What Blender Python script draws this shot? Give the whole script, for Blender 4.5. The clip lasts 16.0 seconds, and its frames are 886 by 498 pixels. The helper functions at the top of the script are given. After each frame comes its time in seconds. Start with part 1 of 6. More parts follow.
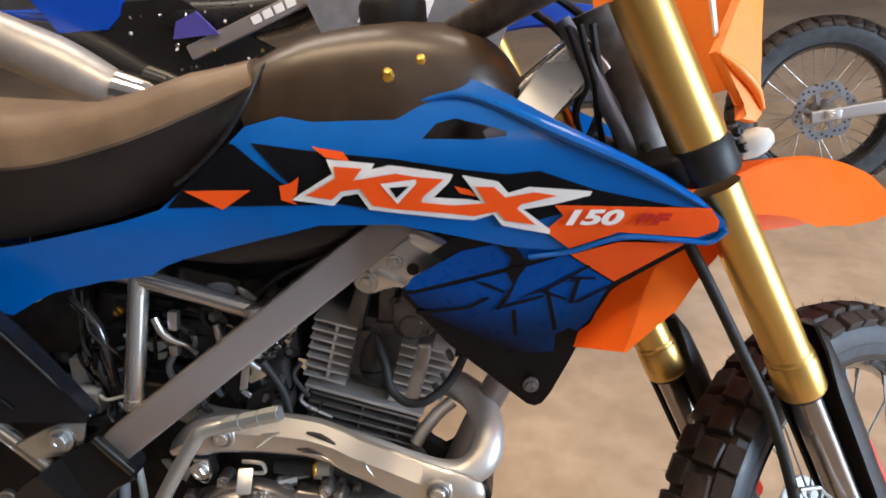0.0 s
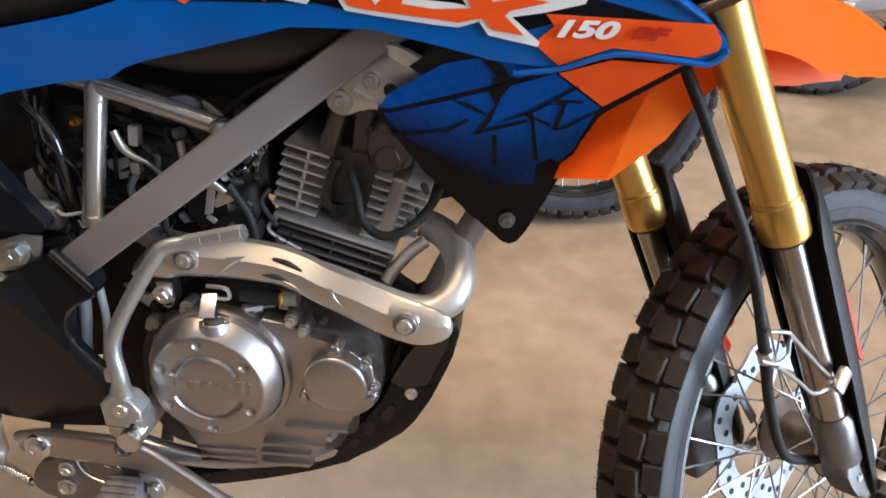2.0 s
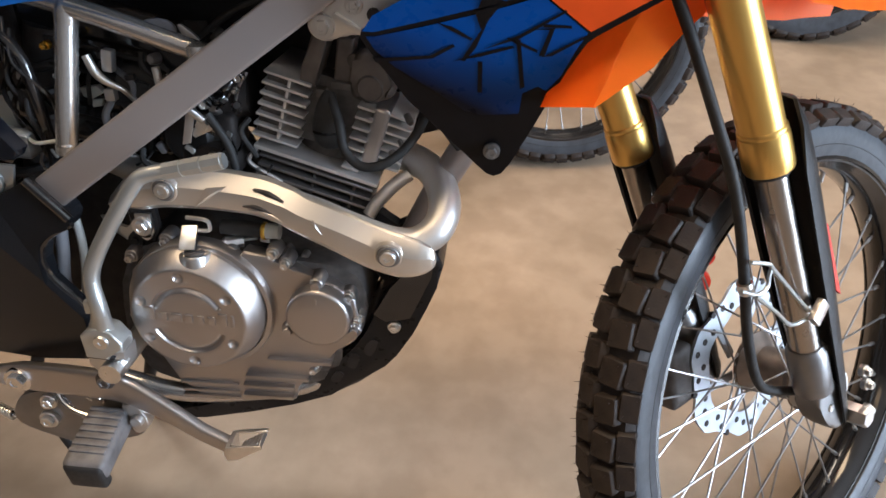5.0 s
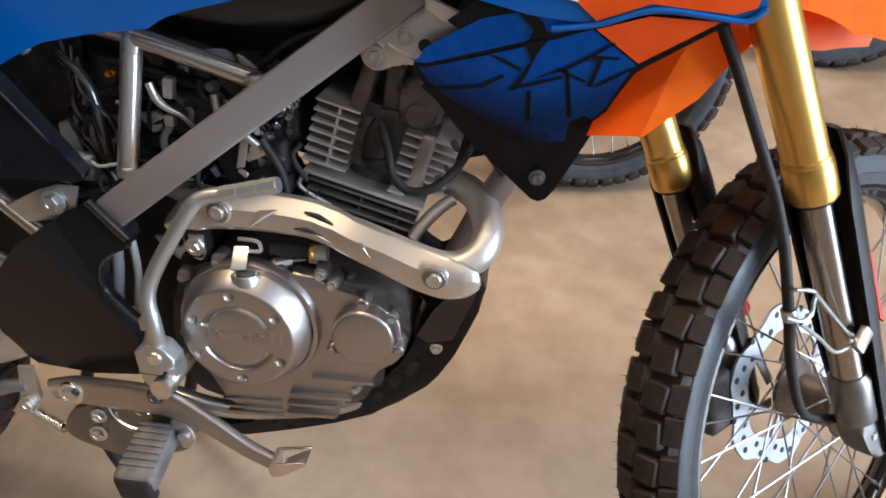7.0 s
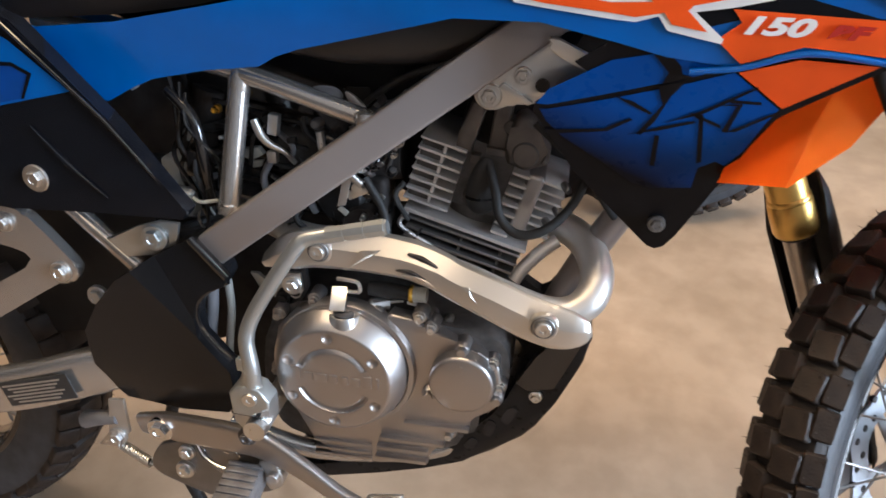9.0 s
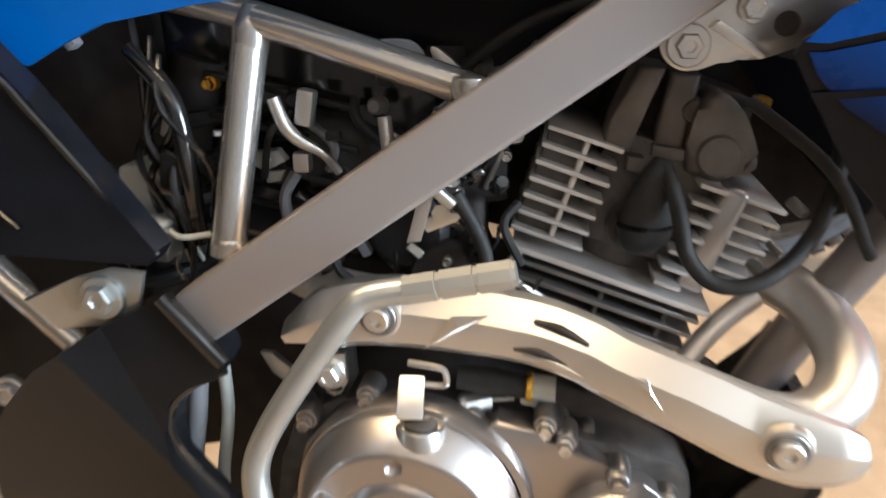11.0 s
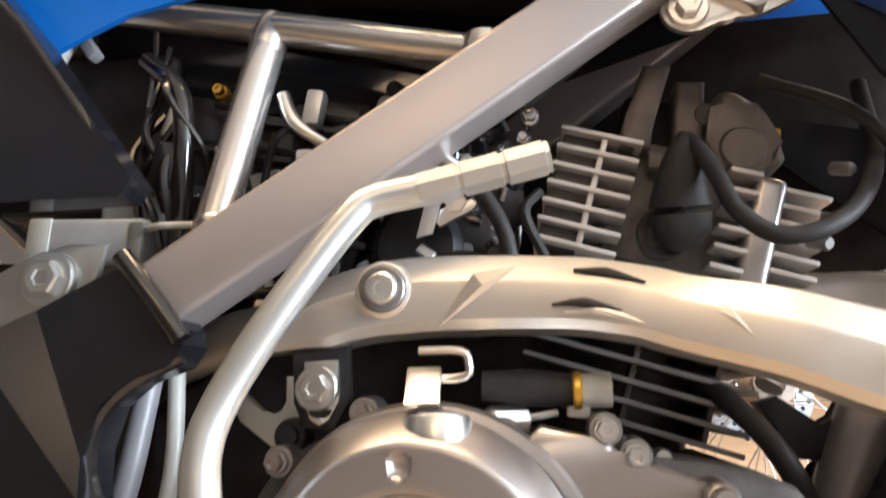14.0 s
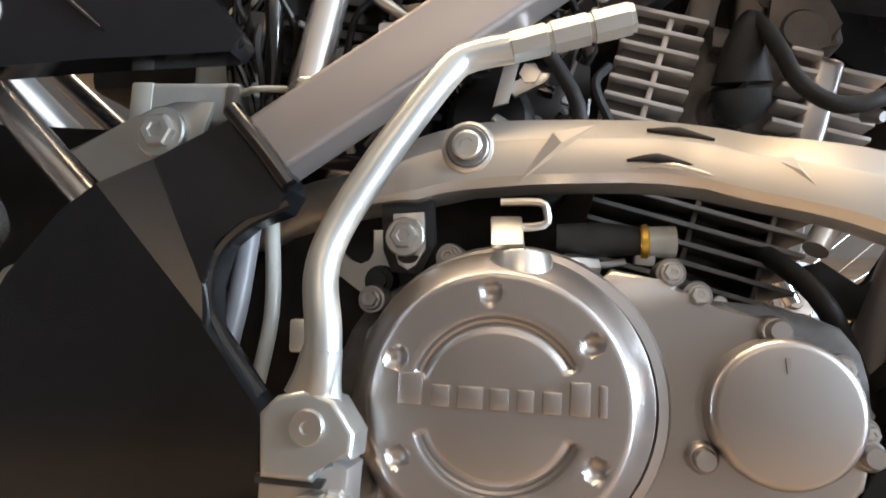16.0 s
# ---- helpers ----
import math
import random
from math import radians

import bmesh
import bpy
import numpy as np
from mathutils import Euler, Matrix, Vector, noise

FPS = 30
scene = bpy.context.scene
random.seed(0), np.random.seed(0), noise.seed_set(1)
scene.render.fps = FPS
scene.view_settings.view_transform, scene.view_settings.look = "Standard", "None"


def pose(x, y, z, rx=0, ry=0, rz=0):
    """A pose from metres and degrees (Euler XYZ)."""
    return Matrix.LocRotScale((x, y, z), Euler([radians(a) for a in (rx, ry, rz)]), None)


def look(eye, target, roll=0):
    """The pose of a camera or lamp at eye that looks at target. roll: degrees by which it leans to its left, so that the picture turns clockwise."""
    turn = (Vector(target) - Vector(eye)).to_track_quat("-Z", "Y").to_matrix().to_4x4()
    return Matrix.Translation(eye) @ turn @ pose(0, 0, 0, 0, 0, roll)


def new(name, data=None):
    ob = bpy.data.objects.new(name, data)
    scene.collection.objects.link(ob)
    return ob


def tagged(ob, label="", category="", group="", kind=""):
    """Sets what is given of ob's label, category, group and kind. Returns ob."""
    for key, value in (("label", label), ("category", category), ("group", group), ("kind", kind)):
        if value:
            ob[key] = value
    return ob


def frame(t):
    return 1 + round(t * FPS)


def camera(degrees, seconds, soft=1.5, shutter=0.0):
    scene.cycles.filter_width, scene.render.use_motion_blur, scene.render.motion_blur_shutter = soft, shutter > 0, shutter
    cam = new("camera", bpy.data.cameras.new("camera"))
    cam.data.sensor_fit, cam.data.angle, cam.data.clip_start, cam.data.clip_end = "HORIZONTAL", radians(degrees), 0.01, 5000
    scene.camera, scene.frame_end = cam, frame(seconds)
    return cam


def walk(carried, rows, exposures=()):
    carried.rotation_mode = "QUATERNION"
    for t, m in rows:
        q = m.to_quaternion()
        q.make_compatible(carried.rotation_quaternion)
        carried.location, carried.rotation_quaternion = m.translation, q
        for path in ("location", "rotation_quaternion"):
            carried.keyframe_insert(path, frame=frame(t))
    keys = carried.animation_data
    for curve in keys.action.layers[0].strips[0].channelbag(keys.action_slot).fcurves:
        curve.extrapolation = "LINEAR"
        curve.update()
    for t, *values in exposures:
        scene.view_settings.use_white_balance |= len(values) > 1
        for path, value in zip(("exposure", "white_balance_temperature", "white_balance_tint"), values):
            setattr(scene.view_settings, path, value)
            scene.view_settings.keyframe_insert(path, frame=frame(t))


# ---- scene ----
cam = camera(65.0, 16.0, soft=1.6, shutter=0.5)
PATH = [
    (0, (0.1725, 0.1007, 1.1000), (-0.0418, 0.9662, 0.6473), -5.75),
    (0.5, (0.1749, 0.0975, 1.0675), (-0.0441, 0.9569, 0.6055), -4.72),
    (1, (0.1780, 0.0954, 1.0428), (-0.0398, 0.9339, 0.5433), -3.65),
    (1.5, (0.1827, 0.0956, 1.0274), (-0.0236, 0.9083, 0.4824), -2.88),
    (2, (0.1796, 0.0951, 1.0165), (-0.0080, 0.8904, 0.4400), -2.02),
    (2.5, (0.1838, 0.0948, 1.0098), (0.0059, 0.8743, 0.4093), -1.62),
    (3, (0.1859, 0.0938, 1.0022), (0.0162, 0.8626, 0.3856), -1.37),
    (3.5, (0.1908, 0.0916, 0.9956), (0.0243, 0.8514, 0.3671), -1.31),
    (6, (0.1712, 0.0820, 1.0017), (0.0215, 0.8410, 0.3681), -0.33),
    (6.5, (0.1689, 0.0762, 1.0052), (-0.0019, 0.8415, 0.3846), -1.05),
    (7, (0.1562, 0.0690, 1.0097), (-0.0315, 0.8404, 0.4017), -1.28),
    (7.5, (0.1379, 0.0700, 1.0169), (-0.0753, 0.8401, 0.4157), -1.73),
    (8, (0.1259, 0.0714, 1.0181), (-0.1122, 0.8412, 0.4258), -2.33),
    (8.5, (0.1160, 0.0769, 1.0178), (-0.1372, 0.8450, 0.4296), -2.56),
    (10.8, (-0.0937, 0.2713, 0.8801), (-0.3139, 1.0733, 0.3248), -2.04),
    (11, (-0.0959, 0.3021, 0.8440), (-0.3389, 1.1220, 0.3257), -2.24),
    (11.3, (-0.1130, 0.3370, 0.8073), (-0.3626, 1.2068, 0.3816), -2.34),
    (11.6, (-0.1129, 0.3514, 0.7765), (-0.3924, 1.2524, 0.4447), -2.16),
    (12, (-0.1182, 0.3400, 0.7235), (-0.4114, 1.2779, 0.5378), -1.69),
    (12.5, (-0.1130, 0.3190, 0.6710), (-0.6600, 2.2390, 0.5510), -2.20),
    (12.7, (-0.1013, 0.3130, 0.6612), (-0.3888, 1.2708, 0.6552), -2.73),
    (13, (-0.1059, 0.3085, 0.6505), (-0.3672, 1.2733, 0.6819), -2.56),
    (13.4, (-0.1057, 0.2978, 0.6247), (-0.3544, 1.2645, 0.6852), -2.92),
    (14, (-0.1192, 0.2868, 0.5761), (-0.3621, 1.2558, 0.6216), -2.69),
    (14.5, (-0.1338, 0.2700, 0.5550), (-0.3668, 1.2424, 0.5619), -2.34),
    (15, (-0.1423, 0.2614, 0.5480), (-0.3857, 1.2313, 0.5398), -1.77),
    (15.5, (-0.1497, 0.2512, 0.5443), (-0.4019, 1.2184, 0.5167), -1.75),
    (16, (-0.1508, 0.2427, 0.5341), (-0.4119, 1.2068, 0.4847), -1.38),
]
EXPOSURES = [(0, -0.42, 5950, 14), (7.0, -0.41, 5950, 14), (8.0, -0.34, 5900, 14), (8.7, -0.33, 5900, 14), (11, 0.20, 6250, 11), (12.0, 0.76, 6750, 12), (13.3, 0.88, 6800, 13), (14.2, 0.52, 6500, 14), (15, 0.33, 6250, 12), (16, 0.27, 6250, 12)]
walk(cam, [(t, look(eye, target, roll)) for t, eye, target, roll in PATH], EXPOSURES)

# ---- light ----
world = bpy.data.worlds.new("sky")
scene.world = world
world.use_nodes = True
wn = world.node_tree.nodes
sky = wn.new("ShaderNodeTexSky")
sky.sky_type, sky.sun_disc = "NISHITA", False
sky.sun_elevation, sky.sun_rotation = radians(40), radians(100)
world.node_tree.links.new(sky.outputs[0], wn["Background"].inputs[0])
wn["Background"].inputs[1].default_value = 0.12


def area_lamp(name, eye, target, sx, sy, watts, colour):
    data = bpy.data.lights.new(name, "AREA")
    data.shape, data.size, data.size_y, data.energy, data.color = "RECTANGLE", sx, sy, watts, colour
    ob = new(name, data)
    ob.matrix_world = look(eye, target)
    return ob


WARM, COOL = (1.0, 0.83, 0.62), (0.74, 0.88, 1.0)
area_lamp("ceiling_lamp", (-0.6, 0.75, 2.95), (-0.6, 0.75, 0), 2.2, 0.6, 78, (1.0, 0.73, 0.42))
area_lamp("ceiling_lamp", (1.2, 2.6, 2.95), (1.2, 2.6, 0), 1.8, 0.7, 58, WARM)
area_lamp("ceiling_lamp", (-1.6, 2.4, 2.95), (-1.6, 2.4, 0), 1.8, 0.7, 58, WARM)
area_lamp("ceiling_lamp", (0.2, -2.3, 2.95), (0.2, -2.3, 0), 1.4, 0.9, 13, (1.0, 0.68, 0.36))
area_lamp("shop_front_daylight", (5.95, -0.30, 1.5), (0, 0.5, 0.7), 2.2, 2.5, 740, COOL)


# ---- materials ----
def material(name, colour, rough=0.5, metal=0.0, vary=0.12, scale=30.0, bump=0.0, bump_scale=200.0, coat=0.0, rough_vary=0.12, tint=None, spec=0.5):
    m = bpy.data.materials.new(name)
    m.use_nodes = True
    nt = m.node_tree
    bsdf = nt.nodes["Principled BSDF"]
    coord = nt.nodes.new("ShaderNodeTexCoord")
    big = nt.nodes.new("ShaderNodeTexNoise")
    big.inputs["Scale"].default_value, big.inputs["Detail"].default_value = scale, 5
    nt.links.new(coord.outputs["Object"], big.inputs["Vector"])
    ramp = nt.nodes.new("ShaderNodeValToRGB")
    dark = tint or [c * (1 - vary) for c in colour]
    ramp.color_ramp.elements[0].position, ramp.color_ramp.elements[1].position = 0.35, 0.65
    ramp.color_ramp.elements[0].color = (*dark, 1)
    ramp.color_ramp.elements[1].color = (*[min(1, c * (1 + vary * 0.6)) for c in colour], 1)
    nt.links.new(big.outputs["Fac"], ramp.inputs["Fac"])
    nt.links.new(ramp.outputs["Color"], bsdf.inputs["Base Color"])
    fine = nt.nodes.new("ShaderNodeTexNoise")
    fine.inputs["Scale"].default_value, fine.inputs["Detail"].default_value = scale * 2.7, 6
    nt.links.new(coord.outputs["Object"], fine.inputs["Vector"])
    span = nt.nodes.new("ShaderNodeMapRange")
    span.inputs["To Min"].default_value, span.inputs["To Max"].default_value = max(0.02, rough - rough_vary), min(1, rough + rough_vary)
    nt.links.new(fine.outputs["Fac"], span.inputs["Value"])
    nt.links.new(span.outputs["Result"], bsdf.inputs["Roughness"])
    bsdf.inputs["Metallic"].default_value = metal
    bsdf.inputs["Specular IOR Level"].default_value = spec
    bsdf.inputs["Coat Weight"].default_value = coat
    bsdf.inputs["Coat Roughness"].default_value = 0.08
    if bump:
        grain = nt.nodes.new("ShaderNodeTexNoise")
        grain.inputs["Scale"].default_value, grain.inputs["Detail"].default_value = bump_scale, 4
        nt.links.new(coord.outputs["Object"], grain.inputs["Vector"])
        b = nt.nodes.new("ShaderNodeBump")
        b.inputs["Strength"].default_value, b.inputs["Distance"].default_value = bump, 0.0007
        nt.links.new(grain.outputs["Fac"], b.inputs["Height"])
        nt.links.new(b.outputs["Normal"], bsdf.inputs["Normal"])
    return m


BLUE = material("blue_plastic", (0.0010, 0.112, 0.440), 0.34, coat=0.25, vary=0.05, rough_vary=0.04, spec=0.3)
NAVY = material("deep_blue_film", (0.0015, 0.052, 0.27), 0.38, coat=0.1, vary=0.35, scale=14, spec=0.3)
ORANGE = material("orange_plastic", (0.95, 0.235, 0.018), 0.46, coat=0.04, vary=0.05, rough_vary=0.04)
ORANGE_INK = material("orange_film", (0.86, 0.098, 0.010), 0.38, spec=0.2, vary=0.05)
RED_INK = material("dark_red_film", (0.45, 0.02, 0.01), 0.35, vary=0.05)
WHITE_INK = material("white_film", (0.80, 0.80, 0.80), 0.35, vary=0.05)
BLACK_INK = material("black_film", (0.0065, 0.0065, 0.008), 0.24, vary=0.2, spec=0.14, rough_vary=0.05)
BLACK = material("black_plastic", (0.016, 0.0155, 0.016), 0.45, vary=0.3, bump=0.3, bump_scale=900, spec=0.3)
GLOSS = material("gloss_black_plastic", (0.012, 0.011, 0.011), 0.16, coat=0.5, vary=0.2, rough_vary=0.05)
BLACK_GLOSS = material("glossy_black_panel", (0.0065, 0.0075, 0.0105), 0.13, vary=0.2, spec=0.36, rough_vary=0.04)
SATIN = material("satin_black_cover", (0.013, 0.013, 0.014), 0.30, vary=0.2, bump=0.1, bump_scale=700, spec=0.22)
COVER_BLACK = material("satin_black_frame_cover", (0.0085, 0.009, 0.0105), 0.24, vary=0.15, bump=0.04, bump_scale=900, spec=0.38, rough_vary=0.02)
RUBBER = material("rubber", (0.020, 0.019, 0.018), 0.6, vary=0.35, scale=60, bump=0.4, bump_scale=500, spec=0.35)
# Tread rubber browned by the floor's reflection, put into the base colour.
TREAD = material("tyre_tread", (0.026, 0.0182, 0.0142), 0.55, vary=0.4, scale=50, bump=0.6, bump_scale=350, spec=0.36)
# Paler, bluer rubber: daylight sheen on the sidewall painted into the colour.
SIDEWALL = material("sheen_tyre_sidewall", (0.040, 0.045, 0.053), 0.46, vary=0.25, scale=40, bump=0.2, bump_scale=400, spec=0.38)
# Seat sides: the seat's vinyl darkened, their shade put into the colour.
SEAT_SHADED = material("shaded_seat_vinyl", (0.019, 0.0145, 0.012), 0.46, vary=0.2, scale=20, bump=0.6, bump_scale=700, spec=0.35)
MUDGUARD = material("amber_orange_plastic", (0.95, 0.208, 0.008), 0.45, vary=0.05, rough_vary=0.012, spec=0.22)
DEEP_BLUE = material("deep_blue_plastic", (0.006, 0.055, 0.42), 0.25, coat=0.3, vary=0.06, rough_vary=0.05)
# Seat top: the same vinyl browner and lighter, as lit from above.
SEAT_LIT = material("lit_seat_vinyl", (0.150, 0.100, 0.060), 0.42, vary=0.2, scale=20, bump=0.6, bump_scale=700, spec=0.32)
GREY_PAINT = material("grey_frame_paint", (0.345, 0.315, 0.305), 0.36, metal=0.55, vary=0.03, scale=6, rough_vary=0.03)
SILVER_TUBE = material("silver_frame_paint", (0.56, 0.54, 0.515), 0.24, metal=0.85, vary=0.04, scale=8, rough_vary=0.012)
ZINC = material("bluish_zinc_plate", (0.50, 0.525, 0.52), 0.33, metal=0.85, vary=0.06, scale=30, rough_vary=0.012)
CASE = material("grey_engine_paint", (0.44, 0.415, 0.40), 0.33, metal=0.95, vary=0.03, scale=10, rough_vary=0.012, bump=0.05, bump_scale=1800)
GUARD = material("satin_silver_guard", (0.73, 0.69, 0.63), 0.31, metal=0.85, vary=0.03, scale=8, rough_vary=0.03)
CAST = material("cast_aluminium", (0.56, 0.55, 0.535), 0.38, metal=0.85, vary=0.08, scale=20, rough_vary=0.05, bump=0.08, bump_scale=1800)
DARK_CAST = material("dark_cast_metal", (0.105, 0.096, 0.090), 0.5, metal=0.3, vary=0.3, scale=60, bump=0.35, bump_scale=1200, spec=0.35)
STEEL = material("zinc_steel", (0.74, 0.73, 0.71), 0.30, metal=1.0, vary=0.08, scale=40, rough_vary=0.06)
CHROME = material("chrome", (0.80, 0.80, 0.80), 0.10, metal=1.0, vary=0.05, rough_vary=0.05)
PIPE = material("exhaust_pipe", (0.74, 0.71, 0.67), 0.40, metal=0.75, vary=0.08, scale=12, rough_vary=0.04)
GOLD = material("gold_anodised", (0.74, 0.46, 0.13), 0.35, metal=0.95, vary=0.06, scale=8, rough_vary=0.03)
# For dark parts, and for shade put in where openings are not cut.
DARK = material("dark_part_and_recess_shade", (0.034, 0.029, 0.027), 0.6, vary=0.4, scale=40, bump=0.2, spec=0.25)
BRASS = material("yellow_brass", (0.70, 0.44, 0.08), 0.3, metal=0.9)
CLOUDY = material("cloudy_white_plastic", (0.42, 0.43, 0.40), 0.35, vary=0.15)
RED = material("red_paint", (0.60, 0.035, 0.015), 0.35, vary=0.1)
PALE_GREY = material("pale_grey_plastic", (0.30, 0.31, 0.31), 0.45, vary=0.15)
GREY_PLASTIC = material("grey_plastic", (0.16, 0.16, 0.17), 0.4, vary=0.15)
WHITE_PLASTIC = material("white_plastic", (0.62, 0.60, 0.57), 0.35, vary=0.06)
MUFFLER = material("grey_muffler_paint", (0.34, 0.32, 0.30), 0.38, metal=0.5, vary=0.1)
VIOLET = material("violet_film", (0.07, 0.06, 0.28), 0.35, vary=0.1)
# Wall colour darkened so that the metal mirrors a dim room.
WALL = material("darkened_cream_wall", (0.17, 0.148, 0.13), 0.7, vary=0.08, scale=3, bump=0.2, bump_scale=60)
CEIL = material("white_ceiling_paint", (0.75, 0.73, 0.70), 0.8, vary=0.04, scale=3)
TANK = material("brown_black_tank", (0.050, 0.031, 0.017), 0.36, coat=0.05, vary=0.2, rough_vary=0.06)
# Darker copy of the tank colour, with the underside's shade in it.
TANK_SHADED = material("shaded_tank_underside", (0.017, 0.013, 0.0105), 0.36, vary=0.2, spec=0.35)
HEAD = material("brown_grey_cast_head", (0.145, 0.127, 0.114), 0.46, metal=0.35, vary=0.25, scale=40, bump=0.2, bump_scale=1200, spec=0.4)
# Silver paint, used too for a lit frame face and a slot glint.
BRIGHT = material("bright_silver_and_glint", (0.80, 0.80, 0.79), 0.32, metal=0.35, vary=0.05, scale=20)
PRINT_BLUE = material("deep_blue_print", (0.0005, 0.062, 0.31), 0.30, vary=0.06, spec=0.14)
HUB = material("brown_cast_hub", (0.27, 0.22, 0.185), 0.45, metal=0.7, vary=0.3, scale=30, rough_vary=0.08)
BARREL = material("dark_cast_fins", (0.10, 0.095, 0.09), 0.5, metal=0.3, vary=0.1, scale=30, rough_vary=0.05)
AXLE = material("dull_cast_clamp", (0.24, 0.232, 0.228), 0.42, metal=0.8, vary=0.15, scale=25, rough_vary=0.08)
PEG_RUBBER = material("worn_grey_rubber", (0.125, 0.115, 0.112), 0.55, vary=0.3, scale=60, bump=0.3, bump_scale=600)
# Chrome darkened and browned: reflected dark surroundings put into the colour.
SLIDER = material("chrome_reflecting_dark", (0.36, 0.325, 0.295), 0.26, metal=1.0, vary=0.08, scale=12, rough_vary=0.04)
SPOKE = material("dull_spoke_wire", (0.38, 0.37, 0.36), 0.36, metal=0.9, vary=0.15, scale=60)
DISC = material("ground_steel_disc", (0.43, 0.46, 0.49), 0.42, metal=0.85, vary=0.06)
FIN = material("bead_blasted_aluminium", (0.62, 0.595, 0.57), 0.45, metal=0.6, vary=0.08, scale=30, rough_vary=0.05)
PAPER = material("label_print", (0.03, 0.03, 0.03), 0.5)


def floor_material():
    m = material("polished_beige_concrete", (0.405, 0.305, 0.216), 0.34, vary=0.18, scale=2.6, bump=0.06, bump_scale=40, rough_vary=0.10, tint=(0.318, 0.236, 0.160))
    nt = m.node_tree
    bsdf = nt.nodes["Principled BSDF"]
    coord = nt.nodes["Texture Coordinate"]
    spots = nt.nodes.new("ShaderNodeTexNoise")
    spots.inputs["Scale"].default_value, spots.inputs["Detail"].default_value = 14, 8
    nt.links.new(coord.outputs["Object"], spots.inputs["Vector"])
    ramp = nt.nodes.new("ShaderNodeValToRGB")
    ramp.color_ramp.elements[0].position, ramp.color_ramp.elements[1].position = 0.38, 0.62
    ramp.color_ramp.elements[0].color, ramp.color_ramp.elements[1].color = (0.80, 0.78, 0.76, 1), (1, 1, 1, 1)
    nt.links.new(spots.outputs["Fac"], ramp.inputs["Fac"])
    mix = nt.nodes.new("ShaderNodeMix")
    mix.data_type, mix.blend_type = "RGBA", "MULTIPLY"
    mix.inputs["Factor"].default_value = 0.8
    base = bsdf.inputs["Base Color"].links[0].from_socket
    nt.links.new(base, mix.inputs["A"])
    nt.links.new(ramp.outputs["Color"], mix.inputs["B"])
    nt.links.new(mix.outputs["Result"], bsdf.inputs["Base Color"])
    return m


FLOOR = floor_material()


def fade_film():
    """Printed film: deep blue above, halftone fade to black towards its lower edge."""
    m = material("fading_blue_film", (0.002, 0.075, 0.36), 0.30, vary=0.05, spec=0.14)
    nt = m.node_tree
    bsdf = nt.nodes["Principled BSDF"]
    split = nt.nodes.new("ShaderNodeSeparateXYZ")
    nt.links.new(nt.nodes["Texture Coordinate"].outputs["Object"], split.inputs[0])
    lean = nt.nodes.new("ShaderNodeMath")
    lean.operation, lean.inputs[1].default_value = "MULTIPLY_ADD", 0.45
    nt.links.new(split.outputs["X"], lean.inputs[0])
    nt.links.new(split.outputs["Z"], lean.inputs[2])
    span = nt.nodes.new("ShaderNodeMapRange")
    span.inputs["From Min"].default_value, span.inputs["From Max"].default_value = 0.792, 0.858
    nt.links.new(lean.outputs[0], span.inputs["Value"])
    ramp = nt.nodes.new("ShaderNodeValToRGB")
    ramp.color_ramp.elements[0].color, ramp.color_ramp.elements[1].color = (0.003, 0.004, 0.009, 1), (0.0005, 0.066, 0.33, 1)
    nt.links.new(span.outputs["Result"], ramp.inputs["Fac"])
    nt.links.new(ramp.outputs["Color"], bsdf.inputs["Base Color"])
    return m


FADE = fade_film()


# ---- mesh helpers ----
def part(name, bm, mat, parent=None, label="", m=None, sharp=38):
    bmesh.ops.recalc_face_normals(bm, faces=bm.faces)
    me = bpy.data.meshes.new(name)
    bm.to_mesh(me)
    bm.free()
    me.materials.append(mat)
    me.polygons.foreach_set("use_smooth", [True] * len(me.polygons))
    me.set_sharp_from_angle(angle=radians(sharp))
    ob = new(name, me)
    ob.parent = parent
    if m is not None:
        ob.matrix_basis = m
    if label:
        tagged(ob, label)
    return ob


def again(ob, m):
    """The same piece once more, on the same mesh and under the same parent."""
    twin = ob.copy()
    scene.collection.objects.link(twin)
    twin.matrix_basis = m
    return twin


def add_box(bm, size, m, bevel=0.0, segments=2):
    made = bmesh.ops.create_cube(bm, size=1.0, matrix=m @ Matrix.Diagonal((*size, 1)))
    if bevel:
        edges = list({e for v in made["verts"] for e in v.link_edges})
        bmesh.ops.bevel(bm, geom=edges, offset=bevel, segments=segments, affect="EDGES", profile=0.6)
    return bm


def box(size, m=None, bevel=0.002, segments=2):
    return add_box(bmesh.new(), size, m or Matrix(), bevel, segments)


def curve_points(points, steps):
    """A smooth line through the points."""
    if steps <= 1 or len(points) < 3:
        return [Vector(p) for p in points]
    pts = [Vector(p) for p in points]
    pts = [pts[0] * 2 - pts[1]] + pts + [pts[-1] * 2 - pts[-2]]
    out = []
    for a, b, c, d in zip(pts, pts[1:], pts[2:], pts[3:]):
        for k in range(steps):
            t = k / steps
            out.append(0.5 * (2 * b + (c - a) * t + (2 * a - 5 * b + 4 * c - d) * t * t + (3 * b - a - 3 * c + d) * t ** 3))
    return out + [pts[-2]]


